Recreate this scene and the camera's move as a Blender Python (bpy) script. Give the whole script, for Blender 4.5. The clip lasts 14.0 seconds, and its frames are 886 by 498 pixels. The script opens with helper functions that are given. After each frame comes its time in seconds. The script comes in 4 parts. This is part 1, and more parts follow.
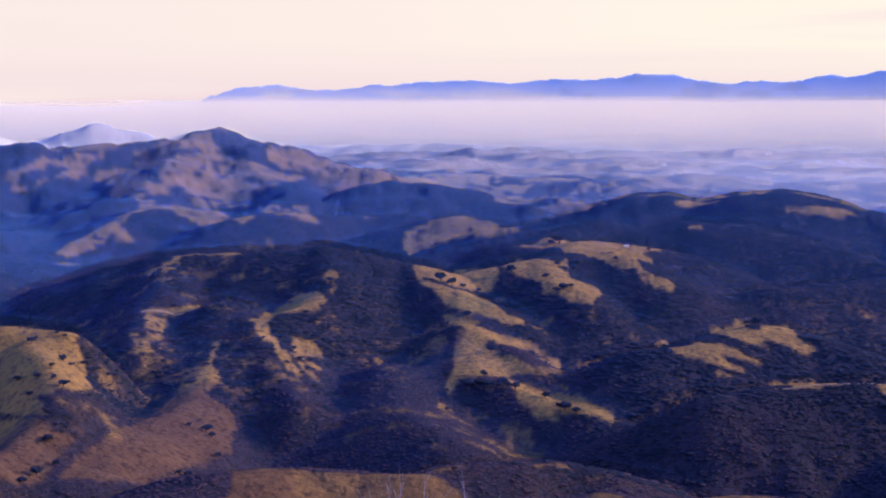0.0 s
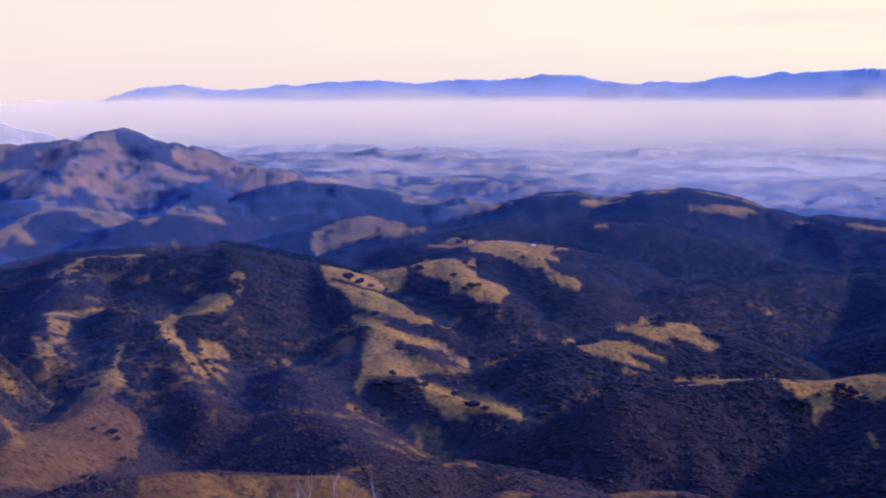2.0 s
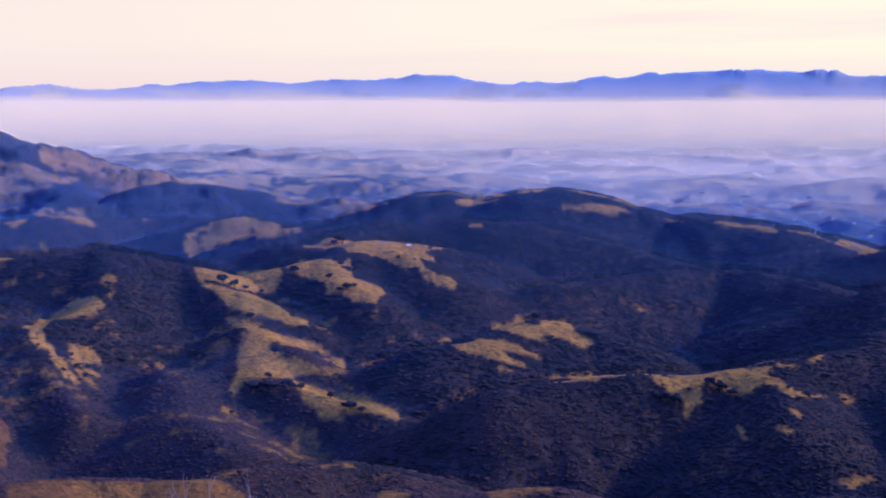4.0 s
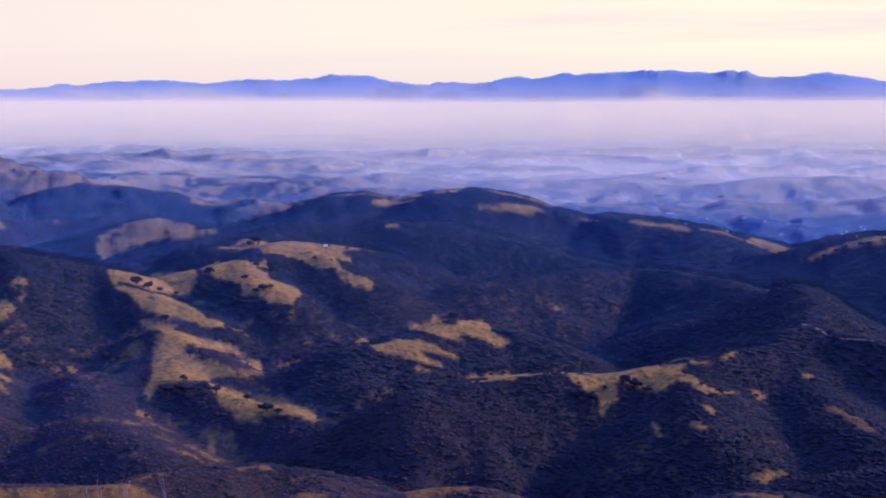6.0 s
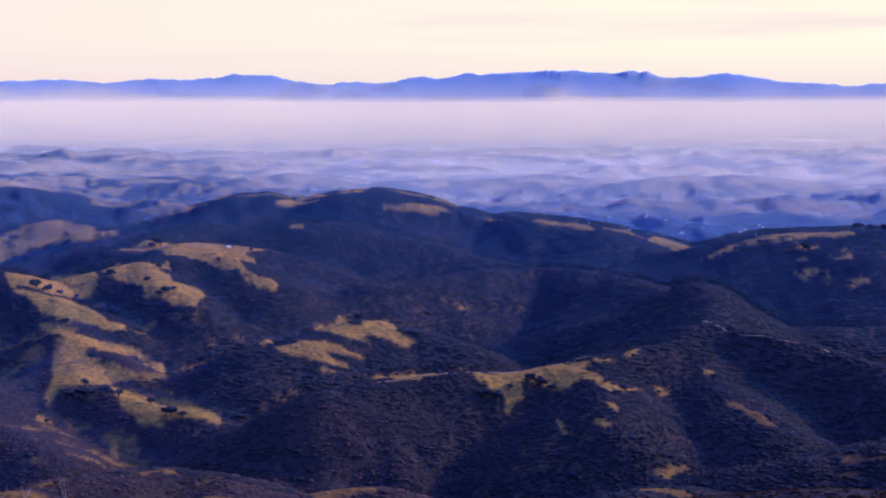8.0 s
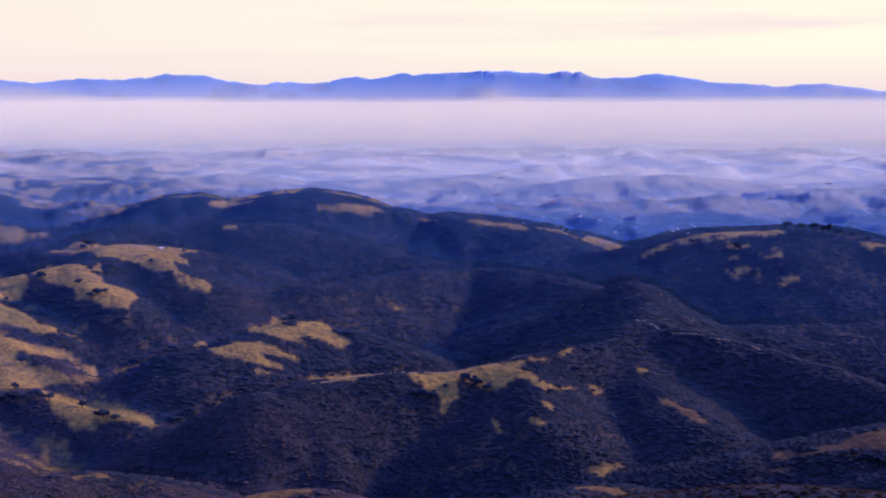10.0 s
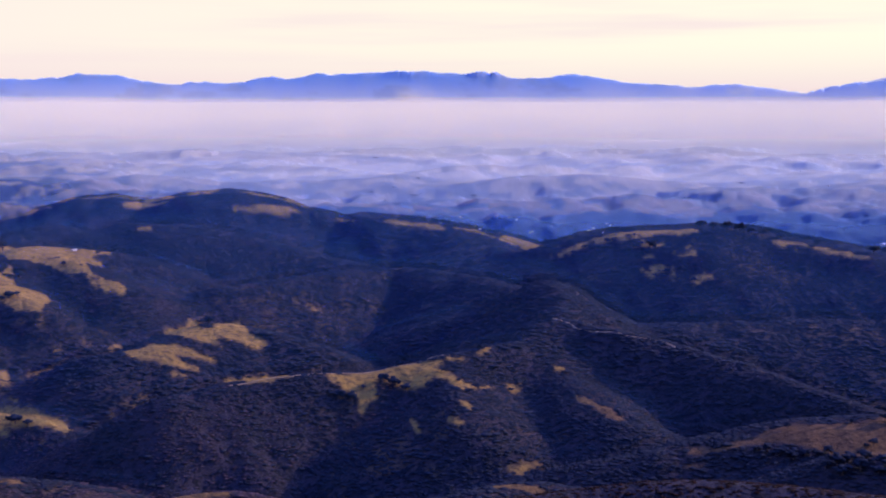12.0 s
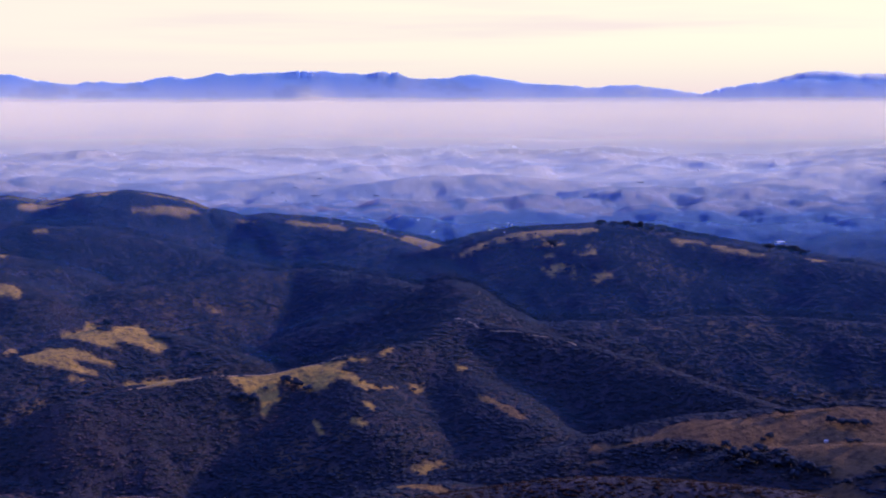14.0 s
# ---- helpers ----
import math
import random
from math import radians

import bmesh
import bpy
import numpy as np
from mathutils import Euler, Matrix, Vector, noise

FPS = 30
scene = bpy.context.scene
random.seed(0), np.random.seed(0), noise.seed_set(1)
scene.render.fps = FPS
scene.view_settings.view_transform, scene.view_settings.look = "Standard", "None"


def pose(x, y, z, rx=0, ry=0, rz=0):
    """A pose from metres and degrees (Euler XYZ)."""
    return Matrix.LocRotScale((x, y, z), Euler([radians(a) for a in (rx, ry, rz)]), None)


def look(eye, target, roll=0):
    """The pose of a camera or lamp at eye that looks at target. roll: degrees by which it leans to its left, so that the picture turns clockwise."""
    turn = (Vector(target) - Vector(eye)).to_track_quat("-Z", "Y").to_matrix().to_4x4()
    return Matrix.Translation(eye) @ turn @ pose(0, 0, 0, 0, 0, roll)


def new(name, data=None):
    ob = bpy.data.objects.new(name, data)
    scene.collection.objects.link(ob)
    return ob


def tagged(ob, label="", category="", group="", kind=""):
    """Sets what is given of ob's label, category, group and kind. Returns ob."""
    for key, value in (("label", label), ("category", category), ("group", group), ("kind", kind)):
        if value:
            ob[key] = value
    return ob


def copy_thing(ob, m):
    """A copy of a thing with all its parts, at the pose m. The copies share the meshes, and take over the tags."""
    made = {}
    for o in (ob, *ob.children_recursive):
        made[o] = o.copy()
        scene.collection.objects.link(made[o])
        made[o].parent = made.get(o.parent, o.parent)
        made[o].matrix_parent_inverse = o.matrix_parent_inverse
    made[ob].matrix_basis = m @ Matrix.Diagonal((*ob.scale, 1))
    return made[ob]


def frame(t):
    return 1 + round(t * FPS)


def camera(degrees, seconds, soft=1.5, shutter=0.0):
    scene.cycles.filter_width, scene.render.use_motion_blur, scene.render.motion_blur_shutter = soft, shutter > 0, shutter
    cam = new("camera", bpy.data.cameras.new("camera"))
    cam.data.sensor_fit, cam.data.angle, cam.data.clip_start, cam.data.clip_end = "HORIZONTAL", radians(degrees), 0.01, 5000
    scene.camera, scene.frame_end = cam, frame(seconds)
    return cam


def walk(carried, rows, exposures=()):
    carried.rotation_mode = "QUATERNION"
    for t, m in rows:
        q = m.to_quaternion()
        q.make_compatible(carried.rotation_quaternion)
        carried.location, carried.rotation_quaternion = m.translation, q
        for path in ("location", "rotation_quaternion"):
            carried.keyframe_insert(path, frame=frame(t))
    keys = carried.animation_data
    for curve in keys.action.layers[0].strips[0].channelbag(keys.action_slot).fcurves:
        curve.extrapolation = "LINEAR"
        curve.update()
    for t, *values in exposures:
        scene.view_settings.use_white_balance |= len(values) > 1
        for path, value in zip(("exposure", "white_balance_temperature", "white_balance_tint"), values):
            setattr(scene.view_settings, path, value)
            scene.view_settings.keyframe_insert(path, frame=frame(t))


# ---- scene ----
cam = camera(35.15, 14.0, soft=2.0)
# seconds, bearing to the right, tilt
ROWS = [
    (0.0, 0.0, -5.555), (0.5, 1.015, -5.555), (1.0, 1.918, -5.555), (1.5, 2.827, -5.555), (2.0, 3.792, -5.555), (2.5, 5.079, -5.555),
    (3.0, 6.469, -5.555), (3.5, 7.785, -5.555), (3.7, 8.262, -5.555), (5.8, 12.01, -5.545), (6.0, 12.345, -5.545), (6.5, 13.192, -5.545),
    (7.0, 14.271, -5.545), (7.5, 15.234, -5.545), (8.0, 16.252, -5.542), (8.2, 16.622, -5.54), (10.3, 19.35, -5.53), (10.5, 19.657, -5.528),
    (11.0, 20.457, -5.527), (11.5, 21.271, -5.525), (12.0, 22.336, -5.524), (12.5, 23.233, -5.522), (13.0, 24.247, -5.518), (13.5, 25.35, -5.515),
    (14.0, 26.367, -5.512),
]
walk(cam, [(t, pose(0, 0, 170, 90 + tilt, 0, -turn)) for t, turn, tilt in ROWS], exposures=[(0.0, 0.0, 6500, 10), (14.0, 0.0, 6500, 10)])

# ---------------------------------------------------------------- daylight
SUN_BEARING, SUN_HEIGHT = 84.0, 20.0
world = bpy.data.worlds.new("sky")
scene.world = world
world.use_nodes = True
wn, wl = world.node_tree.nodes, world.node_tree.links
sky = wn.new("ShaderNodeTexSky")
sky.sky_type = "NISHITA"
sky.sun_disc = False
sky.sun_elevation, sky.sun_rotation = radians(SUN_HEIGHT), radians(SUN_BEARING)
sky.altitude, sky.air_density, sky.dust_density, sky.ozone_density = 500, 1.0, 3.0, 4.0
where = wn.new("ShaderNodeTexCoord")
split = wn.new("ShaderNodeSeparateXYZ")
wl.new(where.outputs["Generated"], split.inputs[0])


def world_mix(fac, a, b, kind="MIX"):
    n = wn.new("ShaderNodeMix")
    n.data_type, n.blend_type = "RGBA", kind
    for socket, value in ((n.inputs[0], fac), (n.inputs[6], a), (n.inputs[7], b)):
        if isinstance(value, bpy.types.NodeSocket):
            wl.new(value, socket)
        elif isinstance(value, tuple):
            socket.default_value = (*value, 1)
        else:
            socket.default_value = value
    return n.outputs[2]


def world_ramp(value, low, high):
    n = wn.new("ShaderNodeMapRange")
    n.interpolation_type = "SMOOTHSTEP"
    wl.new(value, n.inputs["Value"])
    n.inputs["From Min"].default_value, n.inputs["From Max"].default_value = low, high
    return n.outputs["Result"]


# clear blue overhead, a cream evening glow along the horizon that is rosier away from the sun
streak_map = wn.new("ShaderNodeMapping")
streak_map.inputs["Scale"].default_value = (2.5, 2.5, 45)
wl.new(where.outputs["Generated"], streak_map.inputs["Vector"])
streak = wn.new("ShaderNodeTexNoise")
streak.inputs["Scale"].default_value, streak.inputs["Detail"].default_value = 1.0, 5.0
wl.new(streak_map.outputs["Vector"], streak.inputs["Vector"])
overhead = world_mix(1.0, sky.outputs["Color"], (1.76, 1.8, 5.3), "MULTIPLY")
glow = world_mix(world_ramp(split.outputs["X"], -0.3, 0.65), (8.1, 7.0, 6.7), (8.8, 8.3, 6.8))
glow = world_mix(world_ramp(split.outputs["Z"], 0.0, 0.055), (7.5, 6.0, 6.3), glow)
glow = world_mix(world_ramp(streak.outputs["Fac"], 0.45, 0.75), glow, (8.0, 6.8, 6.6))
wl.new(world_mix(world_ramp(split.outputs["Z"], 0.13, 0.32), glow, overhead), wn["Background"].inputs["Color"])
wn["Background"].inputs["Strength"].default_value = 0.12

sun = new("sun", bpy.data.lights.new("sun", "SUN"))
sun.data.energy, sun.data.angle, sun.data.color = 3.9, radians(1.5), (1.0, 0.69, 0.34)
bearing, rise = radians(SUN_BEARING), radians(SUN_HEIGHT)
toward = Vector((math.sin(bearing) * math.cos(rise), math.cos(bearing) * math.cos(rise), math.sin(rise)))
sun.matrix_world = look(toward * 1000, (0, 0, 0))


# ---------------------------------------------------------------- materials
def material(name, rough=0.9, gloss=0.2):
    m = bpy.data.materials.new(name)
    m.use_nodes = True
    b = m.node_tree.nodes["Principled BSDF"]
    b.inputs["Roughness"].default_value = rough
    b.inputs["Specular IOR Level"].default_value = gloss
    return m, m.node_tree.nodes, m.node_tree.links, b


def mix(nodes, links, fac, a, b):
    n = nodes.new("ShaderNodeMix")
    n.data_type = "RGBA"
    for socket, value in ((n.inputs[0], fac), (n.inputs[6], a), (n.inputs[7], b)):
        if isinstance(value, bpy.types.NodeSocket):
            links.new(value, socket)
        elif isinstance(value, tuple):
            socket.default_value = (*value, 1)
        else:
            socket.default_value = value
    return n.outputs[2]


def ramp(nodes, links, fac, low, high):
    n = nodes.new("ShaderNodeMapRange")
    n.interpolation_type = "SMOOTHSTEP"
    links.new(fac, n.inputs["Value"])
    n.inputs["From Min"].default_value, n.inputs["From Max"].default_value = low, high
    return n.outputs["Result"]


def grain(nodes, links, size, detail=4.0, rough=0.6, stretch=(1, 1, 1)):
    """Noise with lumps of that size in metres."""
    c = nodes.new("ShaderNodeTexCoord")
    s = nodes.new("ShaderNodeMapping")
    s.inputs["Scale"].default_value = [k / size for k in stretch]
    links.new(c.outputs["Object"], s.inputs["Vector"])
    n = nodes.new("ShaderNodeTexNoise")
    n.inputs["Scale"].default_value, n.inputs["Detail"].default_value, n.inputs["Roughness"].default_value = 1.0, detail, rough
    links.new(s.outputs["Vector"], n.inputs["Vector"])
    return n.outputs["Fac"]


def relief(nodes, links, bsdf, fac, depth):
    b = nodes.new("ShaderNodeBump")
    b.inputs["Distance"].default_value = depth
    links.new(fac, b.inputs["Height"])
    links.new(b.outputs["Normal"], bsdf.inputs["Normal"])


def attribute(nodes, name):
    n = nodes.new("ShaderNodeAttribute")
    n.attribute_name = name
    return n.outputs["Fac"]


def land_material():
    m, n, l, b = material("dry_land", 0.95, 0.03)
    big, mid, fine = grain(n, l, 90), grain(n, l, 16, 5), grain(n, l, 2.2, 4)
    gold = mix(n, l, ramp(n, l, mid, 0.35, 0.7), (0.39, 0.228, 0.045), (0.275, 0.168, 0.038))
    gold = mix(n, l, ramp(n, l, big, 0.55, 0.75), gold, (0.165, 0.15, 0.04))
    gold = mix(n, l, ramp(n, l, fine, 0.45, 0.7), gold, (0.13, 0.085, 0.035))
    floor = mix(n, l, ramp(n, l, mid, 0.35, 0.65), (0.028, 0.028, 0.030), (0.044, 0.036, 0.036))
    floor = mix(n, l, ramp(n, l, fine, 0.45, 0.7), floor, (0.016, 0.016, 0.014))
    # near slopes are browner, and darker for shade painted into the grass colour
    shaded_grass = mix(n, l, ramp(n, l, mid, 0.35, 0.7), (0.155, 0.09, 0.036), (0.11, 0.062, 0.028))
    shaded_grass = mix(n, l, ramp(n, l, fine, 0.45, 0.7), shaded_grass, (0.06, 0.036, 0.02))
    gold = mix(n, l, attribute(n, "grass_shade"), gold, shaded_grass)
    # paler pinkish grass and bluish woods on the distant hills
    hay = mix(n, l, ramp(n, l, big, 0.4, 0.65), (0.29, 0.165, 0.04), (0.23, 0.14, 0.04))
    hay = mix(n, l, ramp(n, l, mid, 0.5, 0.75), hay, (0.15, 0.10, 0.04))
    gold = mix(n, l, attribute(n, "far"), gold, hay)
    straw = mix(n, l, ramp(n, l, big, 0.4, 0.65), (0.46, 0.30, 0.10), (0.34, 0.23, 0.08))
    gold = mix(n, l, attribute(n, "plain"), gold, straw)
    chaparral = mix(n, l, ramp(n, l, mid, 0.35, 0.65), (0.06, 0.056, 0.032), (0.035, 0.037, 0.025))
    floor = mix(n, l, attribute(n, "plain"), floor, chaparral)
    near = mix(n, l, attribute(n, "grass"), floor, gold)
    c = n.new("ShaderNodeTexCoord")
    s = n.new("ShaderNodeMapping")
    s.inputs["Scale"].default_value = (1 / 75, 1 / 110, 1 / 300)
    s.inputs["Rotation"].default_value = (0, 0, 0.3)
    l.new(c.outputs["Object"], s.inputs["Vector"])
    v = n.new("ShaderNodeTexVoronoi")
    v.distance = "CHEBYCHEV"
    l.new(s.outputs["Vector"], v.inputs["Vector"])
    sep = n.new("ShaderNodeSeparateColor")
    l.new(v.outputs["Color"], sep.inputs["Color"])
    plot = mix(n, l, ramp(n, l, sep.outputs[0], 0.3, 0.4), (0.42, 0.30, 0.13), (0.26, 0.21, 0.08))
    plot = mix(n, l, ramp(n, l, sep.outputs[1], 0.6, 0.66), plot, (0.10, 0.12, 0.05))
    plot = mix(n, l, ramp(n, l, sep.outputs[2], 0.85, 0.88), plot, (0.62, 0.46, 0.24))
    plot = mix(n, l, ramp(n, l, grain(n, l, 60, 5), 0.5, 0.62), plot, (0.06, 0.07, 0.035))
    col = mix(n, l, attribute(n, "field"), near, plot)
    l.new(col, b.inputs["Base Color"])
    relief(n, l, b, grain(n, l, 12, 7, 0.68), 3.0)
    return m


def leaf_material(name, a, b_, c_, size=0.8):
    m, n, l, b = material(name, 0.9, 0.03)
    g = n.new("ShaderNodeNewGeometry")
    col = mix(n, l, g.outputs["Random Per Island"], a, b_)
    col = mix(n, l, ramp(n, l, grain(n, l, size, 3), 0.45, 0.7), col, c_)
    l.new(col, b.inputs["Base Color"])
    # loose foliage scatters light more evenly than a closed shell
    soft = n.new("ShaderNodeVectorMath")
    soft.operation = "MULTIPLY_ADD"
    l.new(g.outputs["Normal"], soft.inputs[0])
    soft.inputs[1].default_value, soft.inputs[2].default_value = (0.14, 0.14, 0.14), (0.06, -0.05, 0.8)
    unit = n.new("ShaderNodeVectorMath")
    unit.operation = "NORMALIZE"
    l.new(soft.outputs[0], unit.inputs[0])
    bump = n.new("ShaderNodeBump")
    bump.inputs["Distance"].default_value = 0.12
    l.new(grain(n, l, size * 0.6, 4, 0.7), bump.inputs["Height"])
    l.new(unit.outputs[0], bump.inputs["Normal"])
    l.new(bump.outputs["Normal"], b.inputs["Normal"])
    return m


def plain_material(name, a, b_, size=1.0, rough=0.8):
    m, n, l, b = material(name, rough)
    l.new(mix(n, l, ramp(n, l, grain(n, l, size, 4), 0.35, 0.7), a, b_), b.inputs["Base Color"])
    return m


def haze_material():
    m = bpy.data.materials.new("haze")
    m.use_nodes = True
    n, l = m.node_tree.nodes, m.node_tree.links
    n.remove(n["Principled BSDF"])
    # haze colour and opacity come from values painted on the sheet
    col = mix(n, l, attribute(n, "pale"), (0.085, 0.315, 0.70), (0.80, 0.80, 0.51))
    d, t, a, clear, out = (n.new("ShaderNode" + k) for k in ("BsdfDiffuse", "BsdfTranslucent", "AddShader", "BsdfTransparent", "MixShader"))
    l.new(col, d.inputs["Color"])
    l.new(col, t.inputs["Color"])
    aim = n.new("ShaderNodeCombineXYZ")          # a mist scatters alike whatever its surface's slope
    for k, value in enumerate((0.2, 0.0, 0.98)):
        aim.inputs[k].default_value = value
    l.new(aim.outputs[0], d.inputs["Normal"])
    back = n.new("ShaderNodeVectorMath")
    back.operation = "SCALE"
    back.inputs["Scale"].default_value = -1.0
    l.new(aim.outputs[0], back.inputs[0])
    l.new(back.outputs[0], t.inputs["Normal"])
    l.new(d.outputs[0], a.inputs[0])
    l.new(t.outputs[0], a.inputs[1])
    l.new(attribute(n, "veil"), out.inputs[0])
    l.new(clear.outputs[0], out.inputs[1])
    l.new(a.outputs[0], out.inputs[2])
    l.new(out.outputs[0], n["Material Output"].inputs["Surface"])
    return m


LAND = land_material()
# leaf colour lifted and made bluer to stand in for blue air light
OAK = leaf_material("evergreen_oak_leaves", (0.023, 0.031, 0.037), (0.035, 0.041, 0.042), (0.018, 0.025, 0.032))
BARE = leaf_material("bare_twig_brush", (0.066, 0.046, 0.046), (0.106, 0.07, 0.056), (0.036, 0.030, 0.036))
WHITEWASH = plain_material("white_painted_wall", (0.62, 0.57, 0.48), (0.5, 0.45, 0.38), 0.8)
METAL_ROOF = plain_material("pale_metal_roof", (0.62, 0.57, 0.46), (0.5, 0.45, 0.36), 1.2, 0.7)
TILE_ROOF = plain_material("clay_roof", (0.32, 0.2, 0.15), (0.22, 0.15, 0.12), 0.6)
DARK_OPENING = plain_material("dark_window_glass", (0.03, 0.035, 0.04), (0.05, 0.055, 0.06), 0.5, 0.15)
DUST = plain_material("pale_dirt", (0.34, 0.23, 0.10), (0.26, 0.17, 0.08), 3.0, 0.95)
PALE_BARK = plain_material("weathered_pale_bark", (0.34, 0.29, 0.25), (0.2, 0.16, 0.14), 0.15, 0.9)
# reddish scrub, its colour set near black for the shadow on the spur
SCRUB = leaf_material("reddish_scrub", (0.018, 0.008, 0.004), (0.034, 0.013, 0.006), (0.010, 0.005, 0.003), 0.4)
BARK = plain_material("oak_bark", (0.10, 0.075, 0.055), (0.05, 0.038, 0.03), 0.3, 0.95)
HAZE = haze_material()


# ---------------------------------------------------------------- relief of the land
EYE = 170.0          # the lookout's eye stands over the origin


def lattice(ix, iy, seed):
    h = (ix * 374761393 + iy * 668265263 + seed * 144269504) & 0xFFFFFFFF
    h = ((h ^ (h >> 13)) * 1274126177) & 0xFFFFFFFF
    return ((h ^ (h >> 16)) & 0xFFFFFF) / 16777215.0


def vnoise(x, y, seed):
    ix, iy = np.floor(x).astype(np.int64), np.floor(y).astype(np.int64)
    fx, fy = x - ix, y - iy
    fx, fy = fx * fx * (3 - 2 * fx), fy * fy * (3 - 2 * fy)
    a = lattice(ix, iy, seed) * (1 - fx) + lattice(ix + 1, iy, seed) * fx
    b = lattice(ix, iy + 1, seed) * (1 - fx) + lattice(ix + 1, iy + 1, seed) * fx
    return a * (1 - fy) + b * fy


def fbm(x, y, size, octaves, seed):
    """Noise in about -1..1 with lumps of that size in metres."""
    total, amp, norm = 0.0, 1.0, 0.0
    for k in range(octaves):
        c, s = math.cos(0.6 + k), math.sin(0.6 + k)
        total = total + amp * (2 * vnoise((x * c - y * s) / size, (x * s + y * c) / size, seed + 17 * k) - 1)
        norm, amp, size = norm + amp, amp * 0.5, size * 0.47
    return total / norm * 1.4


def ridged(x, y, size, octaves, seed):
    """Sharp-crested noise in 0..1, with creases like gullies at 0."""
    total, amp, norm = 0.0, 1.0, 0.0
    for k in range(octaves):
        n = 2 * vnoise(x / size + 3.1 * k, y / size - 1.7 * k, seed + 31 * k) - 1
        total = total + amp * np.abs(n)
        norm, amp, size = norm + amp, amp * 0.5, size * 0.5
    return np.clip(total / norm * 1.5, 0, 1)


def smooth(a, b, x):
    t = np.clip((x - a) / (b - a), 0, 1)
    return t * t * (3 - 2 * t)


def soft_max(a, b, k):
    h = np.clip(0.5 + 0.5 * (b - a) / k, 0, 1)
    return a * (1 - h) + b * h + k * h * (1 - h)


RIDGES = []


def ridge(crest, slope=0.4, top=10.0, gully=6.0, size=70.0, blend=4.0):
    """A ridge along crest points (x, y, z); its flanks fall by slope from a crest about top metres wide, cut by gullies."""
    p = np.array(crest, float)
    if len(p) > 2:
        q = np.vstack([2 * p[0] - p[1], p, 2 * p[-1] - p[-2]])
        out = []
        for i in range(1, len(q) - 2):
            for t in (0.0, 0.25, 0.5, 0.75):
                out.append(0.5 * (2 * q[i] + (q[i + 1] - q[i - 1]) * t + (2 * q[i - 1] - 5 * q[i] + 4 * q[i + 1] - q[i + 2]) * t * t
                                  + (3 * q[i] - q[i - 1] - 3 * q[i + 1] + q[i + 2]) * t ** 3))
        p = np.array(out + [q[-2]])
    RIDGES.append((p, slope, top, gully, size, blend))


def base_height(x, y):
    r = np.hypot(x, y)
    z = np.interp(r, [0, 8, 40, 120, 200, 300, 500, 800, 1250, 1600, 2600, 3600, 4300, 4900],
                  [168.4, 167.5, 150, 112, 84, 64, 54, 45, 42, 50, 66, 83, 94, 100])
    z = z + fbm(x, y, 130, 3, 5) * 5 * smooth(150, 320, r)
    roll = (1 - ridged(x + 40 * fbm(x, y, 300, 2, 8), y, 300, 2, 9)) * 21 - 12 + fbm(x, y + 30 * fbm(x, y, 120, 2, 15), 120, 3, 13) * 7
    z = z + roll * smooth(1500, 2100, r) * (1 - 0.75 * smooth(3300, 3800, r))
    off = smooth(24, 34, np.abs(np.degrees(np.arctan2(x, y)) - 13.5))
    z = z + (fbm(x, y, 700, 4, 12) * 45 + 12) * off * smooth(300, 800, r) * (np.abs(np.degrees(np.arctan2(x, y)) - 13.5) > 24)
    return z


def height(x, y):
    z = base_height(x, y)
    wx = x + 14 * fbm(x, y, 120, 2, 51)
    wy = y + 14 * fbm(x, y, 120, 2, 52)
    for p, slope, top, gully, size, blend in RIDGES:
        reach = (p[:, 2].max() - 25) / slope + top
        sel = np.nonzero((x > p[:, 0].min() - reach) & (x < p[:, 0].max() + reach) & (y > p[:, 1].min() - reach) & (y < p[:, 1].max() + reach))[0]
        if not len(sel):
            continue
        px, py = x[sel], y[sel]
        best = np.full(len(sel), -1e9)
        dist = np.zeros(len(sel))
        for a, b in zip(p[:-1], p[1:]):
            d = b - a
            t = np.clip(((px - a[0]) * d[0] + (py - a[1]) * d[1]) / max(d[0] ** 2 + d[1] ** 2, 1e-6), 0, 1)
            far = np.hypot(px - a[0] - t * d[0], py - a[1] - t * d[1])
            h = a[2] + t * d[2] - slope * (np.sqrt(far * far + top * top) - top)
            up = h > best
            best = np.where(up, h, best)
            dist = np.where(up, far, dist)
        cut = 1 - ridged(wx[sel], wy[sel], size, 3, 77)
        best = best - 0.5 * gully * cut * np.clip(dist / (size * 0.6), 0, 1)
        z[sel] = soft_max(z[sel], best, blend)
    r = np.hypot(x, y)
    z = z - 1.5 * (1 - ridged(wx, wy, 25, 2, 133)) * smooth(230, 300, r) * smooth(1500, 1000, r)
    z = z - (12 * (1 - ridged(wx, wy, 85, 3, 135)) + 4 * (1 - ridged(wx, wy, 42, 2, 137))) * smooth(1250, 1450, r) * smooth(2200, 2000, r)
    z = z + fbm(x, y, 80, 3, 141) * 7 * smooth(4250, 4450, r)
    return z + fbm(x, y, 22, 3, 99) * np.clip(r / 600, 0.2, 2.0) * 0.7 * smooth(30, 120, r)


# spur under the lookout
ridge([(49, 107, 135.9), (59, 110, 135.7), (67, 106, 136.8), (74, 101, 136.8), (78, 92, 137.8)], slope=0.5, top=6, gully=3, size=30)
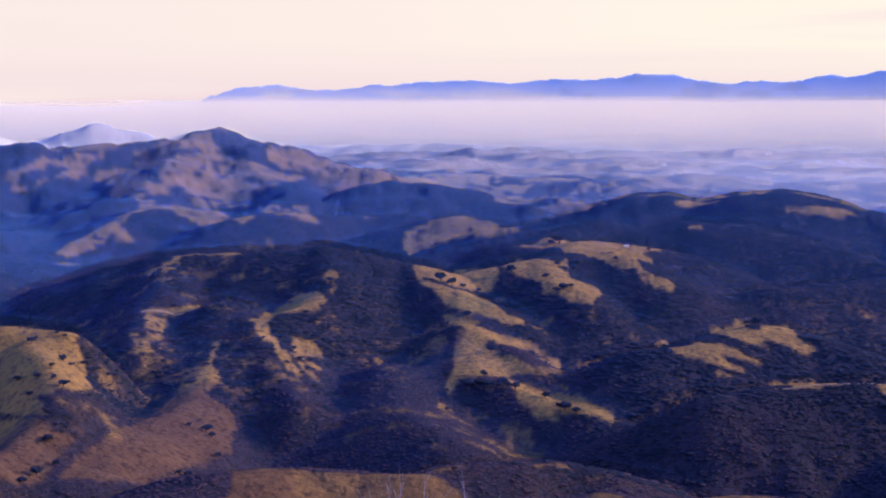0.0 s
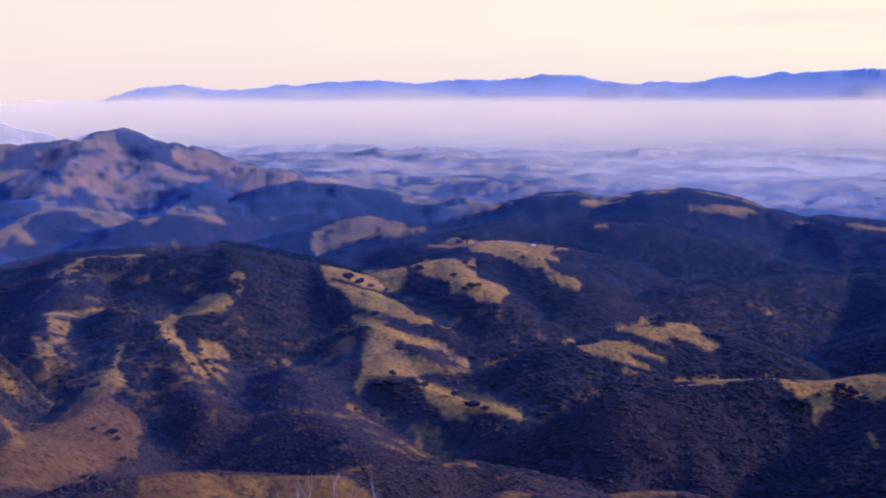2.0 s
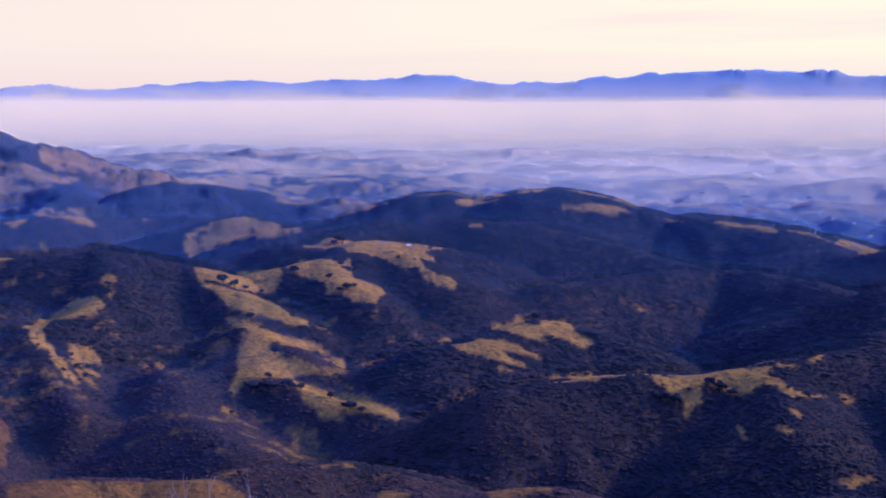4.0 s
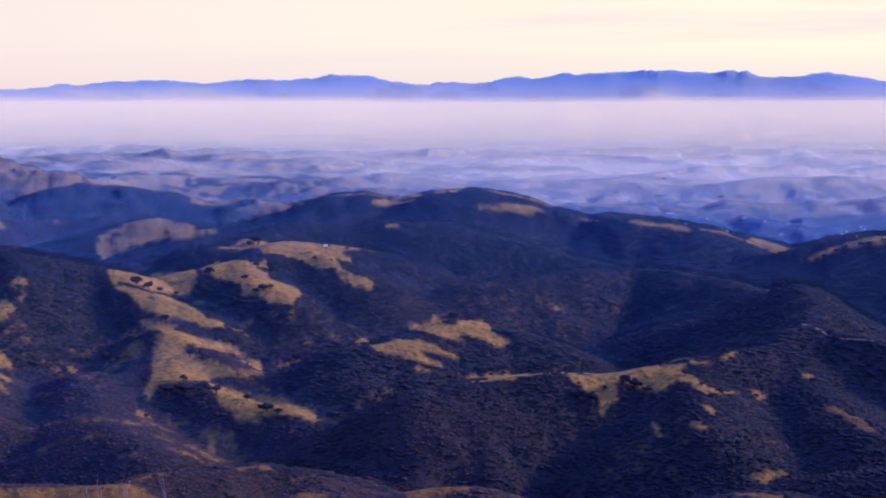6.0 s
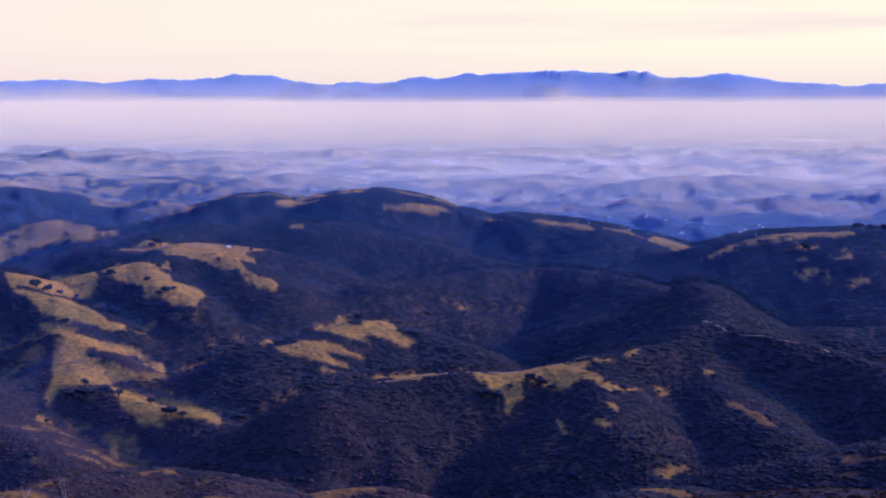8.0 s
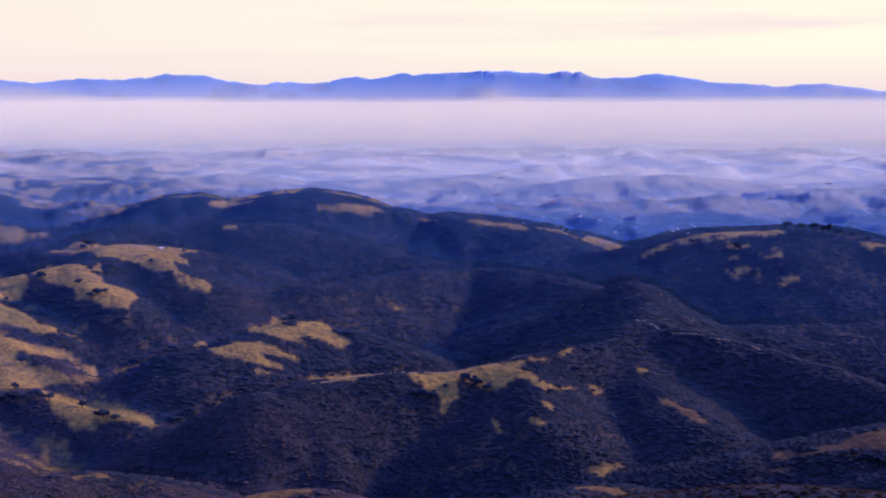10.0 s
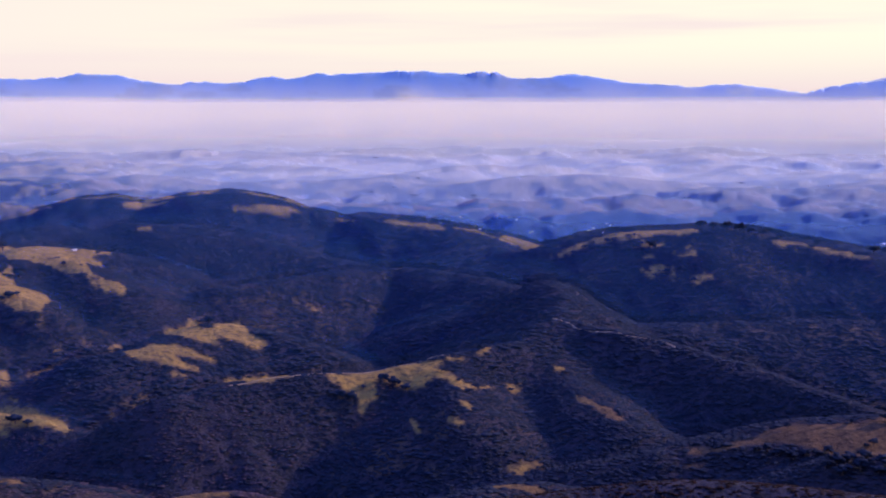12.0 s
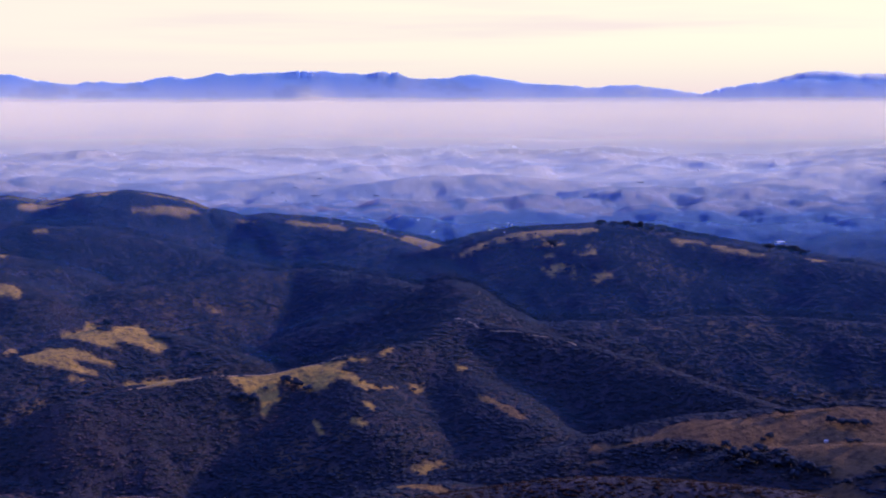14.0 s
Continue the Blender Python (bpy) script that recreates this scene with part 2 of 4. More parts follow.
# low grassy hills at the foot
ridge([(-50, 265, 96.9), (-42, 282, 97.4), (-29, 289, 95.4), (-17, 289, 94.9), (-3, 290, 93.6), (7, 300, 93.5), (22, 309, 91.6), (33, 308, 89.7), (40, 297, 88.8)], slope=0.42, top=12, gully=5, size=45)
ridge([(29, 278, 92.2), (35, 283, 91.7), (39, 277, 92.5)], slope=0.45, top=8, gully=3, size=30)
ridge([(49, 265, 94.1), (56, 272, 94.1), (65, 272, 94.1), (72, 265, 93.5)], slope=0.45, top=8, gully=3, size=30)
ridge([(110, 246, 95.4), (121, 253, 94.3), (131, 247, 94.1), (141, 242, 93.3)], slope=0.45, top=10, gully=3, size=40)
ridge([(172, 282, 89.5), (184, 280, 90.2), (198, 276, 94.5), (214, 271, 96.5), (234, 261, 98.9), (251, 252, 99.3), (264, 230, 99)], slope=0.38, top=14, gully=5, size=60)
ridge([(189, 233, 98.3), (200, 224, 100.1), (212, 212, 103.3), (219, 190, 105.6)], slope=0.45, top=8, gully=3, size=40)
# grassy hill with a steep flank
ridge([(-207, 455, 96), (-176, 463, 98.2), (-155, 465, 98.8), (-139, 465, 98.9), (-127, 463, 98.6)], slope=1.3, top=10, gully=8, size=60)
ridge([(-134, 445, 97.6), (-117, 414, 92.4), (-111, 389, 87.3), (-114, 368, 82.7), (-118, 340, 83.5)], slope=0.85, top=8, gully=6, size=40)
# wooded massif with its spurs
ridge([(-298, 699, 59.2), (-253, 701, 67.6), (-224, 700, 73.5), (-175, 678, 91.6), (-126, 653, 104.1), (-90, 644, 106), (-54, 638, 109), (-27, 639, 104.1), (-10, 635, 101.2), (4, 640, 96.2), (23, 645, 98.6), (44, 649, 101.9), (60, 667, 103.4), (67, 702, 104.9), (89, 715, 104.3), (110, 722, 101.2)], slope=0.42, top=14, gully=10, size=80)
ridge([(-54, 636, 108.4), (-47, 593, 100.4), (-52, 568, 95.2), (-67, 541, 91), (-72, 530, 89.3), (-59, 486, 80.8), (-45, 448, 74.9)], slope=0.5, top=8, gully=6, size=50)
ridge([(-125, 648, 104), (-118, 588, 93.7), (-120, 562, 89.7), (-111, 508, 83.2)], slope=0.5, top=8, gully=6, size=50)
ridge([(-88, 563, 94.7), (-85, 523, 84.9), (-82, 483, 79.4), (-85, 457, 76.7), (-89, 415, 76.5), (-98, 383, 77.5), (-103, 355, 78.2)], slope=0.42, top=10, gully=6, size=50)
ridge([(-10, 632, 101.5), (-2, 600, 95.9), (11, 565, 88.6), (10, 545, 84.8), (9, 515, 82), (15, 485, 79.1), (28, 464, 77.2), (42, 448, 75.8), (53, 432, 74.3)], slope=0.48, top=8, gully=7, size=45)
ridge([(-1, 600, 95.9), (18, 580, 91.3), (32, 559, 85.6)], slope=0.5, top=6, gully=5, size=35)
ridge([(10, 545, 87), (21, 530, 83.9), (33, 499, 79.6)], slope=0.5, top=6, gully=5, size=35)
ridge([(44, 647, 101.5), (50, 613, 98.1), (61, 582, 92.2)], slope=0.45, top=8, gully=5, size=40)
ridge([(67, 702, 104.9), (83, 665, 102.9), (92, 633, 99.6), (101, 612, 94.5)], slope=0.42, top=10, gully=5, size=50)
ridge([(-19, 500, 80.5), (-12, 440, 76.6), (3, 400, 73.3)], slope=0.4, top=10, gully=6, size=60)
# middle spur with the golden clearing
ridge([(78, 494, 86.6), (96, 506, 87.7), (116, 522, 90.5), (132, 524, 88.5), (145, 510, 85)], slope=0.4, top=12, gully=5, size=50)
# long ridge with the track
ridge([(79, 397, 89.2), (96, 404, 90.9), (112, 405, 91.1), (130, 405, 90.7), (148, 406, 91.5), (166, 407, 93.3), (179, 407, 95), (202, 419, 95.9), (228, 445, 98), (249, 485, 100.5), (264, 528, 100.4)], slope=0.5, top=8, gully=9, size=50)
ridge([(228, 445, 98.1), (227, 423, 96.9), (234, 407, 96.4), (243, 390, 94.7), (251, 367, 92), (257, 338, 88.9), (260, 311, 86.7)], slope=0.46, top=8, gully=9, size=50)
ridge([(167, 405, 92.7), (157, 368, 89.7), (149, 344, 85.5)], slope=0.45, top=8, gully=5, size=40)
ridge([(204, 401, 90.1), (193, 362, 87.3), (192, 334, 85.6)], slope=0.45, top=8, gully=5, size=40)
# wooded domes behind
ridge([(41, 734, 101.2), (80, 796, 105.6), (113, 802, 104.5), (143, 802, 108.2), (171, 792, 105.9), (203, 774, 99.2), (232, 745, 91.6), (257, 705, 85.9)], slope=0.42, top=20, gully=9, size=80)
ridge([(125, 628, 87.2), (158, 631, 91.2), (205, 659, 92.2), (245, 672, 91.2), (267, 636, 91.4), (269, 559, 91.7)], slope=0.4, top=20, gully=9, size=80)
ridge([(227, 534, 85.9), (252, 500, 85.2), (297, 487, 85.2), (347, 477, 85.5), (389, 456, 84.3), (423, 426, 82.6)], slope=0.4, top=25, gully=9, size=90)
# dark ridge before the valley
ridge([(37, 1009, 86.3), (77, 1007, 91.8), (109, 1009, 100.5), (148, 1009, 111), (178, 999, 106.6), (197, 991, 109.4), (220, 981, 114.5), (250, 968, 114), (272, 957, 105.5), (292, 941, 101), (306, 931, 97.1), (321, 915, 99.5), (343, 897, 97.4), (364, 877, 95.4), (380, 849, 85.5), (390, 811, 79.7)], slope=0.42, top=18, gully=8, size=80)
ridge([(418, 996, 82.7), (444, 962, 78.9), (460, 910, 70.9)], slope=0.35, top=15, gully=4, size=60)
# broad hill with scattered oaks
ridge([(332, 717, 84.4), (360, 714, 91.5), (385, 713, 98.8), (407, 706, 103.4), (430, 692, 104.6), (446, 676, 105.5), (465, 663, 103.5), (480, 640, 99.5), (496, 615, 95.9), (510, 590, 92.5), (522, 559, 91.2), (536, 525, 87.5), (557, 487, 81.9)], slope=0.36, top=24, gully=6, size=80)
# peak and its long shoulders
ridge([(-760, 1741, 142.2), (-650, 1785, 144.4), (-579, 1788, 137.2), (-544, 1789, 138.6), (-521, 1785, 127.2), (-477, 1839, 134.8), (-415, 1895, 139.8), (-375, 1924, 140.9), (-341, 1950, 146.7), (-313, 1965, 153.6), (-280, 1960, 143.5), (-234, 1946, 135.1), (-189, 1921, 119.3), (-124, 1876, 103.9), (-70, 1839, 90.3)], slope=0.3, top=16, gully=34, size=130, blend=6)
ridge([(-351, 1918, 143.3), (-335, 1718, 115), (-335, 1524, 90.4), (-345, 1460, 87.9)], slope=0.32, top=14, gully=22, size=100, blend=6)
ridge([(-277, 1940, 139.1), (-235, 1744, 107.1), (-170, 1591, 86.9)], slope=0.32, top=14, gully=22, size=100, blend=6)
ridge([(-312, 1107, 58.2), (-295, 1163, 66.8), (-278, 1219, 79.2), (-263, 1263, 87.7), (-233, 1269, 82.2), (-195, 1255, 76.5)], slope=0.32, top=14, gully=8, size=90, blend=6)
ridge([(-193, 1387, 74), (-152, 1422, 84.2), (-108, 1456, 90.4), (-74, 1478, 100), (-32, 1490, 104.9), (10, 1480, 99.9), (39, 1459, 91.4), (79, 1428, 82.7), (116, 1385, 70.7)], slope=0.34, top=16, gully=10, size=110, blend=6)
ridge([(-170, 1188, 81.5), (-138, 1202, 84.8), (-110, 1215, 81.9), (-72, 1228, 80), (-32, 1230, 82.9)], slope=0.34, top=14, gully=8, size=90, blend=6)
ridge([(-60, 1108, 71.6), (-29, 1120, 79.7), (-6, 1130, 84.4), (16, 1130, 87.6), (39, 1119, 84.3), (65, 1098, 78.8)], slope=0.32, top=14, gully=8, size=80, blend=6)
ridge([(-60, 898, 72), (-9, 905, 77.9), (24, 910, 85.6), (50, 914, 91.1), (81, 926, 97.2), (111, 923, 100.1)], slope=0.36, top=16, gully=9, size=90, blend=6)
# cone in the haze
ridge([(-850, 3189, 127), (-815, 3198, 135), (-789, 3204, 146.5), (-762, 3210, 136), (-700, 3223, 127)], slope=0.5, top=8, gully=8, size=150, blend=8)
# range beyond the plain
ridge([(-1541, 4334, 172), (-1220, 4435, 178), (-983, 4494, 180), (-826, 4525, 196), (-701, 4546, 239.5), (-542, 4588, 260.3), (-416, 4621, 248), (-157, 4647, 261.4), (67, 4640, 277.9), (215, 4625, 270.2), (363, 4616, 282.9), (490, 4594, 278.7), (666, 4572, 298.2), (816, 4558, 283.3), (976, 4536, 268.3), (1116, 4514, 267.8)], slope=0.6, top=30, gully=130, size=220, blend=10)
ridge([(981, 4545, 273.7), (1111, 4526, 270.2), (1232, 4473, 290), (1442, 4400, 304.1), (1577, 4342, 299.7), (1685, 4302, 310.2), (1780, 4263, 302.5), (1879, 4221, 307.4), (1965, 4192, 287.3), (2143, 4115, 291.8), (2270, 4058, 278.6)], slope=0.6, top=30, gully=130, size=220, blend=10)
ridge([(1917, 4203, 303.6), (1976, 4198, 289.3), (2145, 4125, 292.7), (2295, 4056, 277.7), (2482, 3944, 262.2), (2625, 3838, 255.9), (2761, 3729, 240.6)], slope=0.6, top=30, gully=120, size=220, blend=10)
ridge([(2576, 3811, 217.8), (2744, 3705, 232.1), (2863, 3626, 260.7), (3012, 3503, 275.9), (3071, 3452, 268.3), (3166, 3365, 248.1), (3272, 3233, 222.6)], slope=0.6, top=30, gully=120, size=220, blend=10)
ridge([(2960, 3779, 262), (3101, 3663, 293.2), (3194, 3583, 305.3), (3288, 3497, 295.1), (3484, 3301, 296.3)], slope=0.35, top=30, gully=0, size=260, blend=10)

# ---------------------------------------------------------------- open grass and woodland
CLEARINGS, GROVES = [], []


def clearing(outline, cover):
    """Open grass inside an outline on the plan; cover below 1 leaves brush in it."""
    CLEARINGS.append((np.array(outline, float), cover))


def grove(outline):
    """Trees inside a clearing."""
    GROVES.append(np.array(outline, float))


def inside(p, x, y):
    """Metres inside (+) or outside (-) of an outline."""
    d, odd = np.full(len(x), 1e9), np.zeros(len(x), bool)
    for a, b in zip(p, np.roll(p, -1, 0)):
        e = b - a
        t = np.clip(((x - a[0]) * e[0] + (y - a[1]) * e[1]) / max(e @ e, 1e-6), 0, 1)
        d = np.minimum(d, np.hypot(x - a[0] - t * e[0], y - a[1] - t * e[1]))
        if a[1] != b[1]:
            odd ^= ((a[1] > y) != (b[1] > y)) & (x < a[0] + (y - a[1]) * e[0] / e[1])
    return np.where(odd, d, -d)


# clearings, by their outlines
# grassy hill with a steep flank
clearing([(-153, 466), (-140, 466), (-130, 466), (-122, 466), (-121, 459), (-119, 453), (-117, 450), (-107, 421), (-109, 406), (-112, 406), (-114, 399), (-120, 404), (-115, 395), (-110, 384), (-112, 383), (-123, 398), (-136, 411)], 1)
clearing([(-135, 409), (-119, 390), (-110, 380), (-106, 378), (-102, 379), (-103, 373), (-104, 371), (-102, 359), (-101, 350), (-107, 340), (-112, 337)], 1)
# dome on the lower spur
clearing([(-99, 351), (-100, 360), (-98, 376), (-95, 394), (-93, 418), (-92, 456), (-90, 467), (-91, 478), (-86, 479), (-83, 477), (-80, 465), (-76, 460), (-72, 457), (-69, 453), (-66, 436), (-65, 416), (-67, 405), (-73, 391), (-79, 375), (-87, 360)], 1)
clearing([(-86, 479), (-85, 492), (-85, 503), (-87, 523), (-84, 524), (-84, 513), (-83, 496), (-78, 485), (-77, 477), (-80, 468)], 0.8)
# wooded spur with a bare crest
clearing([(-125, 567), (-113, 571), (-105, 586), (-103, 591), (-98, 562), (-112, 568), (-120, 562)], 1)
clearing([(-93, 562), (-93, 599), (-90, 595), (-88, 560)], 0.8)
clearing([(-121, 561), (-113, 563), (-110, 553), (-108, 532), (-112, 526), (-117, 542)], 0.62)
clearing([(-122, 536), (-113, 526), (-102, 501), (-105, 497), (-113, 508)], 0.45)
# knob and its spur
clearing([(-76, 547), (-71, 577), (-67, 580), (-64, 585), (-58, 585), (-52, 582), (-50, 576), (-48, 561), (-50, 553), (-59, 550), (-65, 549), (-67, 536), (-66, 528), (-62, 521), (-64, 514), (-68, 517), (-72, 527)], 1)
clearing([(-65, 520), (-62, 522), (-55, 498), (-49, 490), (-51, 482), (-57, 493), (-62, 506)], 0.6)
clearing([(-52, 605), (-48, 606), (-44, 596), (-45, 582), (-46, 576), (-49, 586), (-52, 595)], 0.85)
clearing([(-59, 531), (-49, 532), (-45, 521), (-44, 485), (-51, 495)], 0.42)
# crest of the massif
clearing([(-139, 635), (-133, 626), (-126, 627), (-121, 629), (-120, 636), (-121, 643), (-115, 647), (-100, 642), (-92, 641), (-91, 646), (-118, 654), (-124, 653), (-126, 641), (-129, 636)], 0.95)
clearing([(-93, 633), (-87, 625), (-88, 614), (-91, 616)], 0.55)
clearing([(-73, 642), (-61, 634), (-61, 631), (-71, 636)], 0.6)
clearing([(-161, 1124), (-151, 1134), (-146, 1146), (-139, 1143), (-133, 1126)], 0.95)
clearing([(-69, 1082), (-59, 1077), (-53, 1070), (-63, 1074)], 0.9)
# golden spur, upper shoulder
clearing([(-16, 642), (-11, 636), (-4, 634), (5, 720), (19, 712), (25, 646), (25, 632), (23, 621), (19, 619), (13, 618), (4, 605), (-1, 611), (-7, 614), (-12, 617), (-11, 623)], 1)
clearing([(-11, 615), (-2, 603), (4, 597), (14, 613), (22, 610), (23, 576), (28, 568), (34, 568), (33, 561), (27, 560), (19, 564), (13, 568), (7, 569), (1, 576), (-1, 584), (-3, 593), (-7, 601)], 1)
# golden spur, middle shoulder
clearing([(-1, 569), (4, 567), (9, 561), (15, 550), (21, 547), (30, 546), (35, 546), (31, 536), (23, 526), (19, 531), (14, 533), (20, 520), (25, 512), (29, 504), (34, 496), (33, 494), (25, 495), (17, 483), (11, 482), (6, 483), (3, 477), (2, 472), (1, 483), (4, 500), (4, 526), (7, 536), (10, 540), (5, 554), (0, 564)], 1)
clearing([(33, 549), (45, 538), (43, 481), (32, 491), (35, 501)], 0.4)
# golden spur, foot
clearing([(24, 488), (31, 485), (40, 479), (49, 466), (54, 456), (57, 442), (53, 433), (46, 439), (41, 441), (36, 440), (32, 443), (28, 449), (26, 457), (24, 465)], 0.95)
clearing([(-2, 464), (5, 464), (3, 444), (-3, 441)], 0.5)
clearing([(-6, 407), (3, 404), (1, 399), (-5, 402)], 0.45)
clearing([(-31, 529), (-19, 541), (-14, 538), (-26, 504)], 0.45)
# saddle meadow
clearing([(27, 646), (38, 709), (46, 649), (53, 648), (58, 653), (59, 643), (56, 625), (62, 618), (69, 617), (69, 604), (62, 576), (54, 582), (49, 595), (43, 599), (43, 611), (37, 626), (31, 636)], 1)
# upper meadow with the farm building
clearing([(40, 731), (54, 756), (69, 757), (80, 713), (91, 713), (95, 712), (107, 721), (121, 728), (125, 727), (117, 725), (105, 709), (101, 698), (104, 697), (91, 653), (92, 630), (97, 623), (103, 616), (100, 604), (94, 611), (89, 618), (88, 639), (82, 635), (80, 647), (74, 661), (67, 668), (59, 670), (52, 733)], 1)
# clearing on the middle spur
clearing([(111, 576), (117, 579), (125, 589), (130, 591), (115, 522), (119, 520), (141, 590), (146, 589), (132, 516), (135, 511), (138, 505), (131, 501), (127, 505), (122, 508), (118, 510), (118, 502), (114, 504), (109, 508), (104, 514), (101, 521)], 1)
clearing([(83, 514), (87, 499), (94, 507), (100, 502), (107, 496), (114, 491), (106, 491), (99, 491), (101, 487), (105, 482), (100, 482), (94, 484), (89, 488), (83, 490), (81, 493)], 1)
clearing([(85, 556), (90, 563), (91, 560), (86, 555)], 0.9)
clearing([(94, 478), (101, 478), (98, 469), (95, 471)], 0.4)
# crest of the long ridge
clearing([(113, 476), (122, 479), (130, 481), (117, 404), (116, 403), (109, 402), (103, 404)], 1)
clearing([(127, 404), (134, 404), (142, 406), (150, 407), (158, 408), (165, 403), (175, 403), (184, 410), (182, 406), (174, 401), (165, 401), (161, 398), (163, 391), (164, 383), (160, 371), (159, 374), (160, 386), (158, 392), (154, 388), (150, 387), (148, 391), (146, 397), (143, 400), (140, 395), (140, 391), (136, 388), (132, 383), (130, 384), (132, 389), (133, 393), (129, 395), (130, 399), (127, 401)], 1)
# bare patches under the long ridge
clearing([(156, 369), (157, 367), (156, 353), (154, 356), (154, 363)], 0.85)
clearing([(148, 364), (148, 354), (149, 347), (146, 344), (146, 351)], 0.7)
clearing([(141, 370), (140, 360), (139, 352), (138, 355)], 0.65)
clearing([(177, 386), (187, 389), (183, 383), (180, 382), (179, 385)], 0.8)
clearing([(164, 381), (174, 383), (169, 378), (163, 377)], 0.7)
clearing([(195, 369), (192, 363), (194, 359), (194, 349), (194, 338), (191, 338), (190, 346), (191, 357), (191, 361)], 0.9)
clearing([(201, 397), (204, 394), (203, 391), (200, 392)], 0.7)
clearing([(253, 366), (319, 437), (255, 351), (252, 364)], 0.45)
clearing([(152, 629), (158, 629), (169, 621), (169, 616), (158, 619)], 0.55)
clearing([(177, 616), (192, 611), (189, 605), (176, 610)], 0.35)
# tops of the dark ridge
clearing([(161, 983), (177, 1000), (194, 989), (195, 970), (181, 979), (166, 978)], 0.9)
clearing([(231, 941), (250, 945), (273, 939), (276, 935), (255, 932), (240, 936)], 0.9)
clearing([(293, 928), (310, 929), (308, 910), (300, 924)], 0.85)
clearing([(327, 901), (345, 890), (364, 874), (357, 868), (342, 882), (326, 893)], 0.9)
clearing([(363, 871), (376, 866), (448, 966), (459, 949), (464, 921), (459, 901), (418, 846), (402, 850), (389, 856), (371, 864)], 1)
clearing([(135, 789), (146, 793), (146, 789), (138, 788)], 0.7)
# broad hill with scattered oaks
clearing([(354, 702), (365, 703), (377, 706), (393, 707), (409, 709), (425, 697), (443, 689), (433, 673), (419, 687), (404, 687), (394, 689), (386, 695), (377, 698), (364, 695), (356, 697)], 0.9)
clearing([(381, 654), (392, 648), (394, 640), (392, 631), (398, 623), (405, 622), (405, 615), (395, 614), (385, 626), (378, 637)], 0.75)
clearing([(392, 685), (409, 680), (426, 668), (411, 641), (397, 651), (390, 663)], 0.55)
clearing([(463, 650), (476, 636), (485, 616), (495, 604), (488, 598), (477, 612), (465, 626), (459, 638)], 0.85)
clearing([(512, 602), (525, 585), (512, 572), (505, 588)], 0.6)
clearing([(463, 615), (466, 611), (458, 598), (456, 603)], 0.42)
# low hill to the south
clearing([(178, 281), (185, 276), (192, 275), (198, 278), (206, 278), (212, 270), (220, 267), (233, 268), (240, 259), (245, 252), (255, 245), (205.0, 196.4), (201.4, 206.6), (199.4, 208.8), (194.8, 210.3), (193.8, 213.2), (194.5, 216.5), (193.4, 222.1), (193.1, 228.9), (188, 236), (202, 258), (198, 262), (195, 268), (190, 272), (185, 273), (181, 275), (177, 278)], 1)
clearing([(172.0, 235.9), (173.6, 230.2), (173.5, 223.4), (169.3, 229.1)], 0.8)
clearing([(184.8, 216.2), (191.8, 210.1), (196.5, 204.2), (196.5, 196.6), (190.7, 196.5), (185.1, 209.0)], 0.7)
clearing([(179, 287), (182, 282), (183, 274), (179, 278)], 0.85)
clearing([(152, 326), (163, 327), (155, 307), (153, 322)], 0.5)
clearing([(173, 275), (179, 273), (178, 271), (173, 273)], 0.5)
clearing([(116.1, 257.6), (121.0, 255.6), (125.9, 249.9), (151, 282), (150, 281), (124.5, 248.4), (119.4, 249.7), (115.1, 251.2)], 0.95)
# low grassy hills at the foot
clearing([(-44.7, 286.0), (-41.8, 286.6), (-33, 300), (-27.2, 294.7), (-19.9, 293.6), (-11.4, 294.0), (-4.2, 296.8), (0.7, 289.0), (4.2, 283.7), (5.9, 278.4), (-41.7, 259.0), (-42.7, 275.4)], 1)
clearing([(-2.9, 296.8), (5, 306), (6, 302), (2.0, 296.8)], 0.9)
clearing([(20, 308), (28, 315), (29, 312), (21, 306)], 0.85)
clearing([(31.4, 297.2), (35.7, 291.9), (38.6, 285.1), (36.0, 275.5), (29.9, 277.3)], 1)
clearing([(52.5, 275.9), (61.2, 276.6), (66.2, 271.2), (51.4, 266.8)], 1)
# peak
clearing([(-373, 1591), (-395, 1657), (-431, 1751), (-431, 1768), (-409, 1796), (-409, 1829), (-404, 1860), (-401, 1880), (-387, 1906), (-374, 1919), (-356, 1945), (-339, 1939), (-329, 1948), (-312, 1965), (-300, 1960), (-309, 1947), (-315, 1916), (-294, 1877), (-269, 1831), (-243, 1802), (-214, 1806), (-167, 1842), (-188, 1765), (-201, 1637), (-221, 1635), (-229, 1625), (-225, 1614), (-253, 1629), (-277, 1616), (-289, 1575), (-306, 1564), (-322, 1551), (-332, 1510), (-360, 1564)], 1)
clearing([(-247, 1942), (-223, 1946), (-200, 1950), (-144, 1943), (-93, 1864), (-63, 1864), (-70, 1842), (-106, 1825), (-167, 1842), (-209, 1821), (-231, 1839)], 0.95)
clearing([(-308, 1117), (-306, 1154), (-293, 1188), (-291, 1229), (-278, 1252), (-321, 1487), (-306, 1530), (-281, 1563), (-239, 1535), (-162, 1189), (-169, 1179), (-223, 1237), (-245, 1252), (-261, 1241), (-275, 1213), (-275, 1191), (-261, 1174), (-270, 1170), (-280, 1184), (-289, 1162), (-289, 1123), (-297, 1103)], 0.9)
clearing([(-331, 1504), (-304, 1554), (-251, 1616), (-227, 1586), (-248, 1595), (-292, 1556), (-325, 1502)], 0.8)
clearing([(-300, 1079), (-290, 1092), (-277, 1074), (-289, 1069)], 0.8)
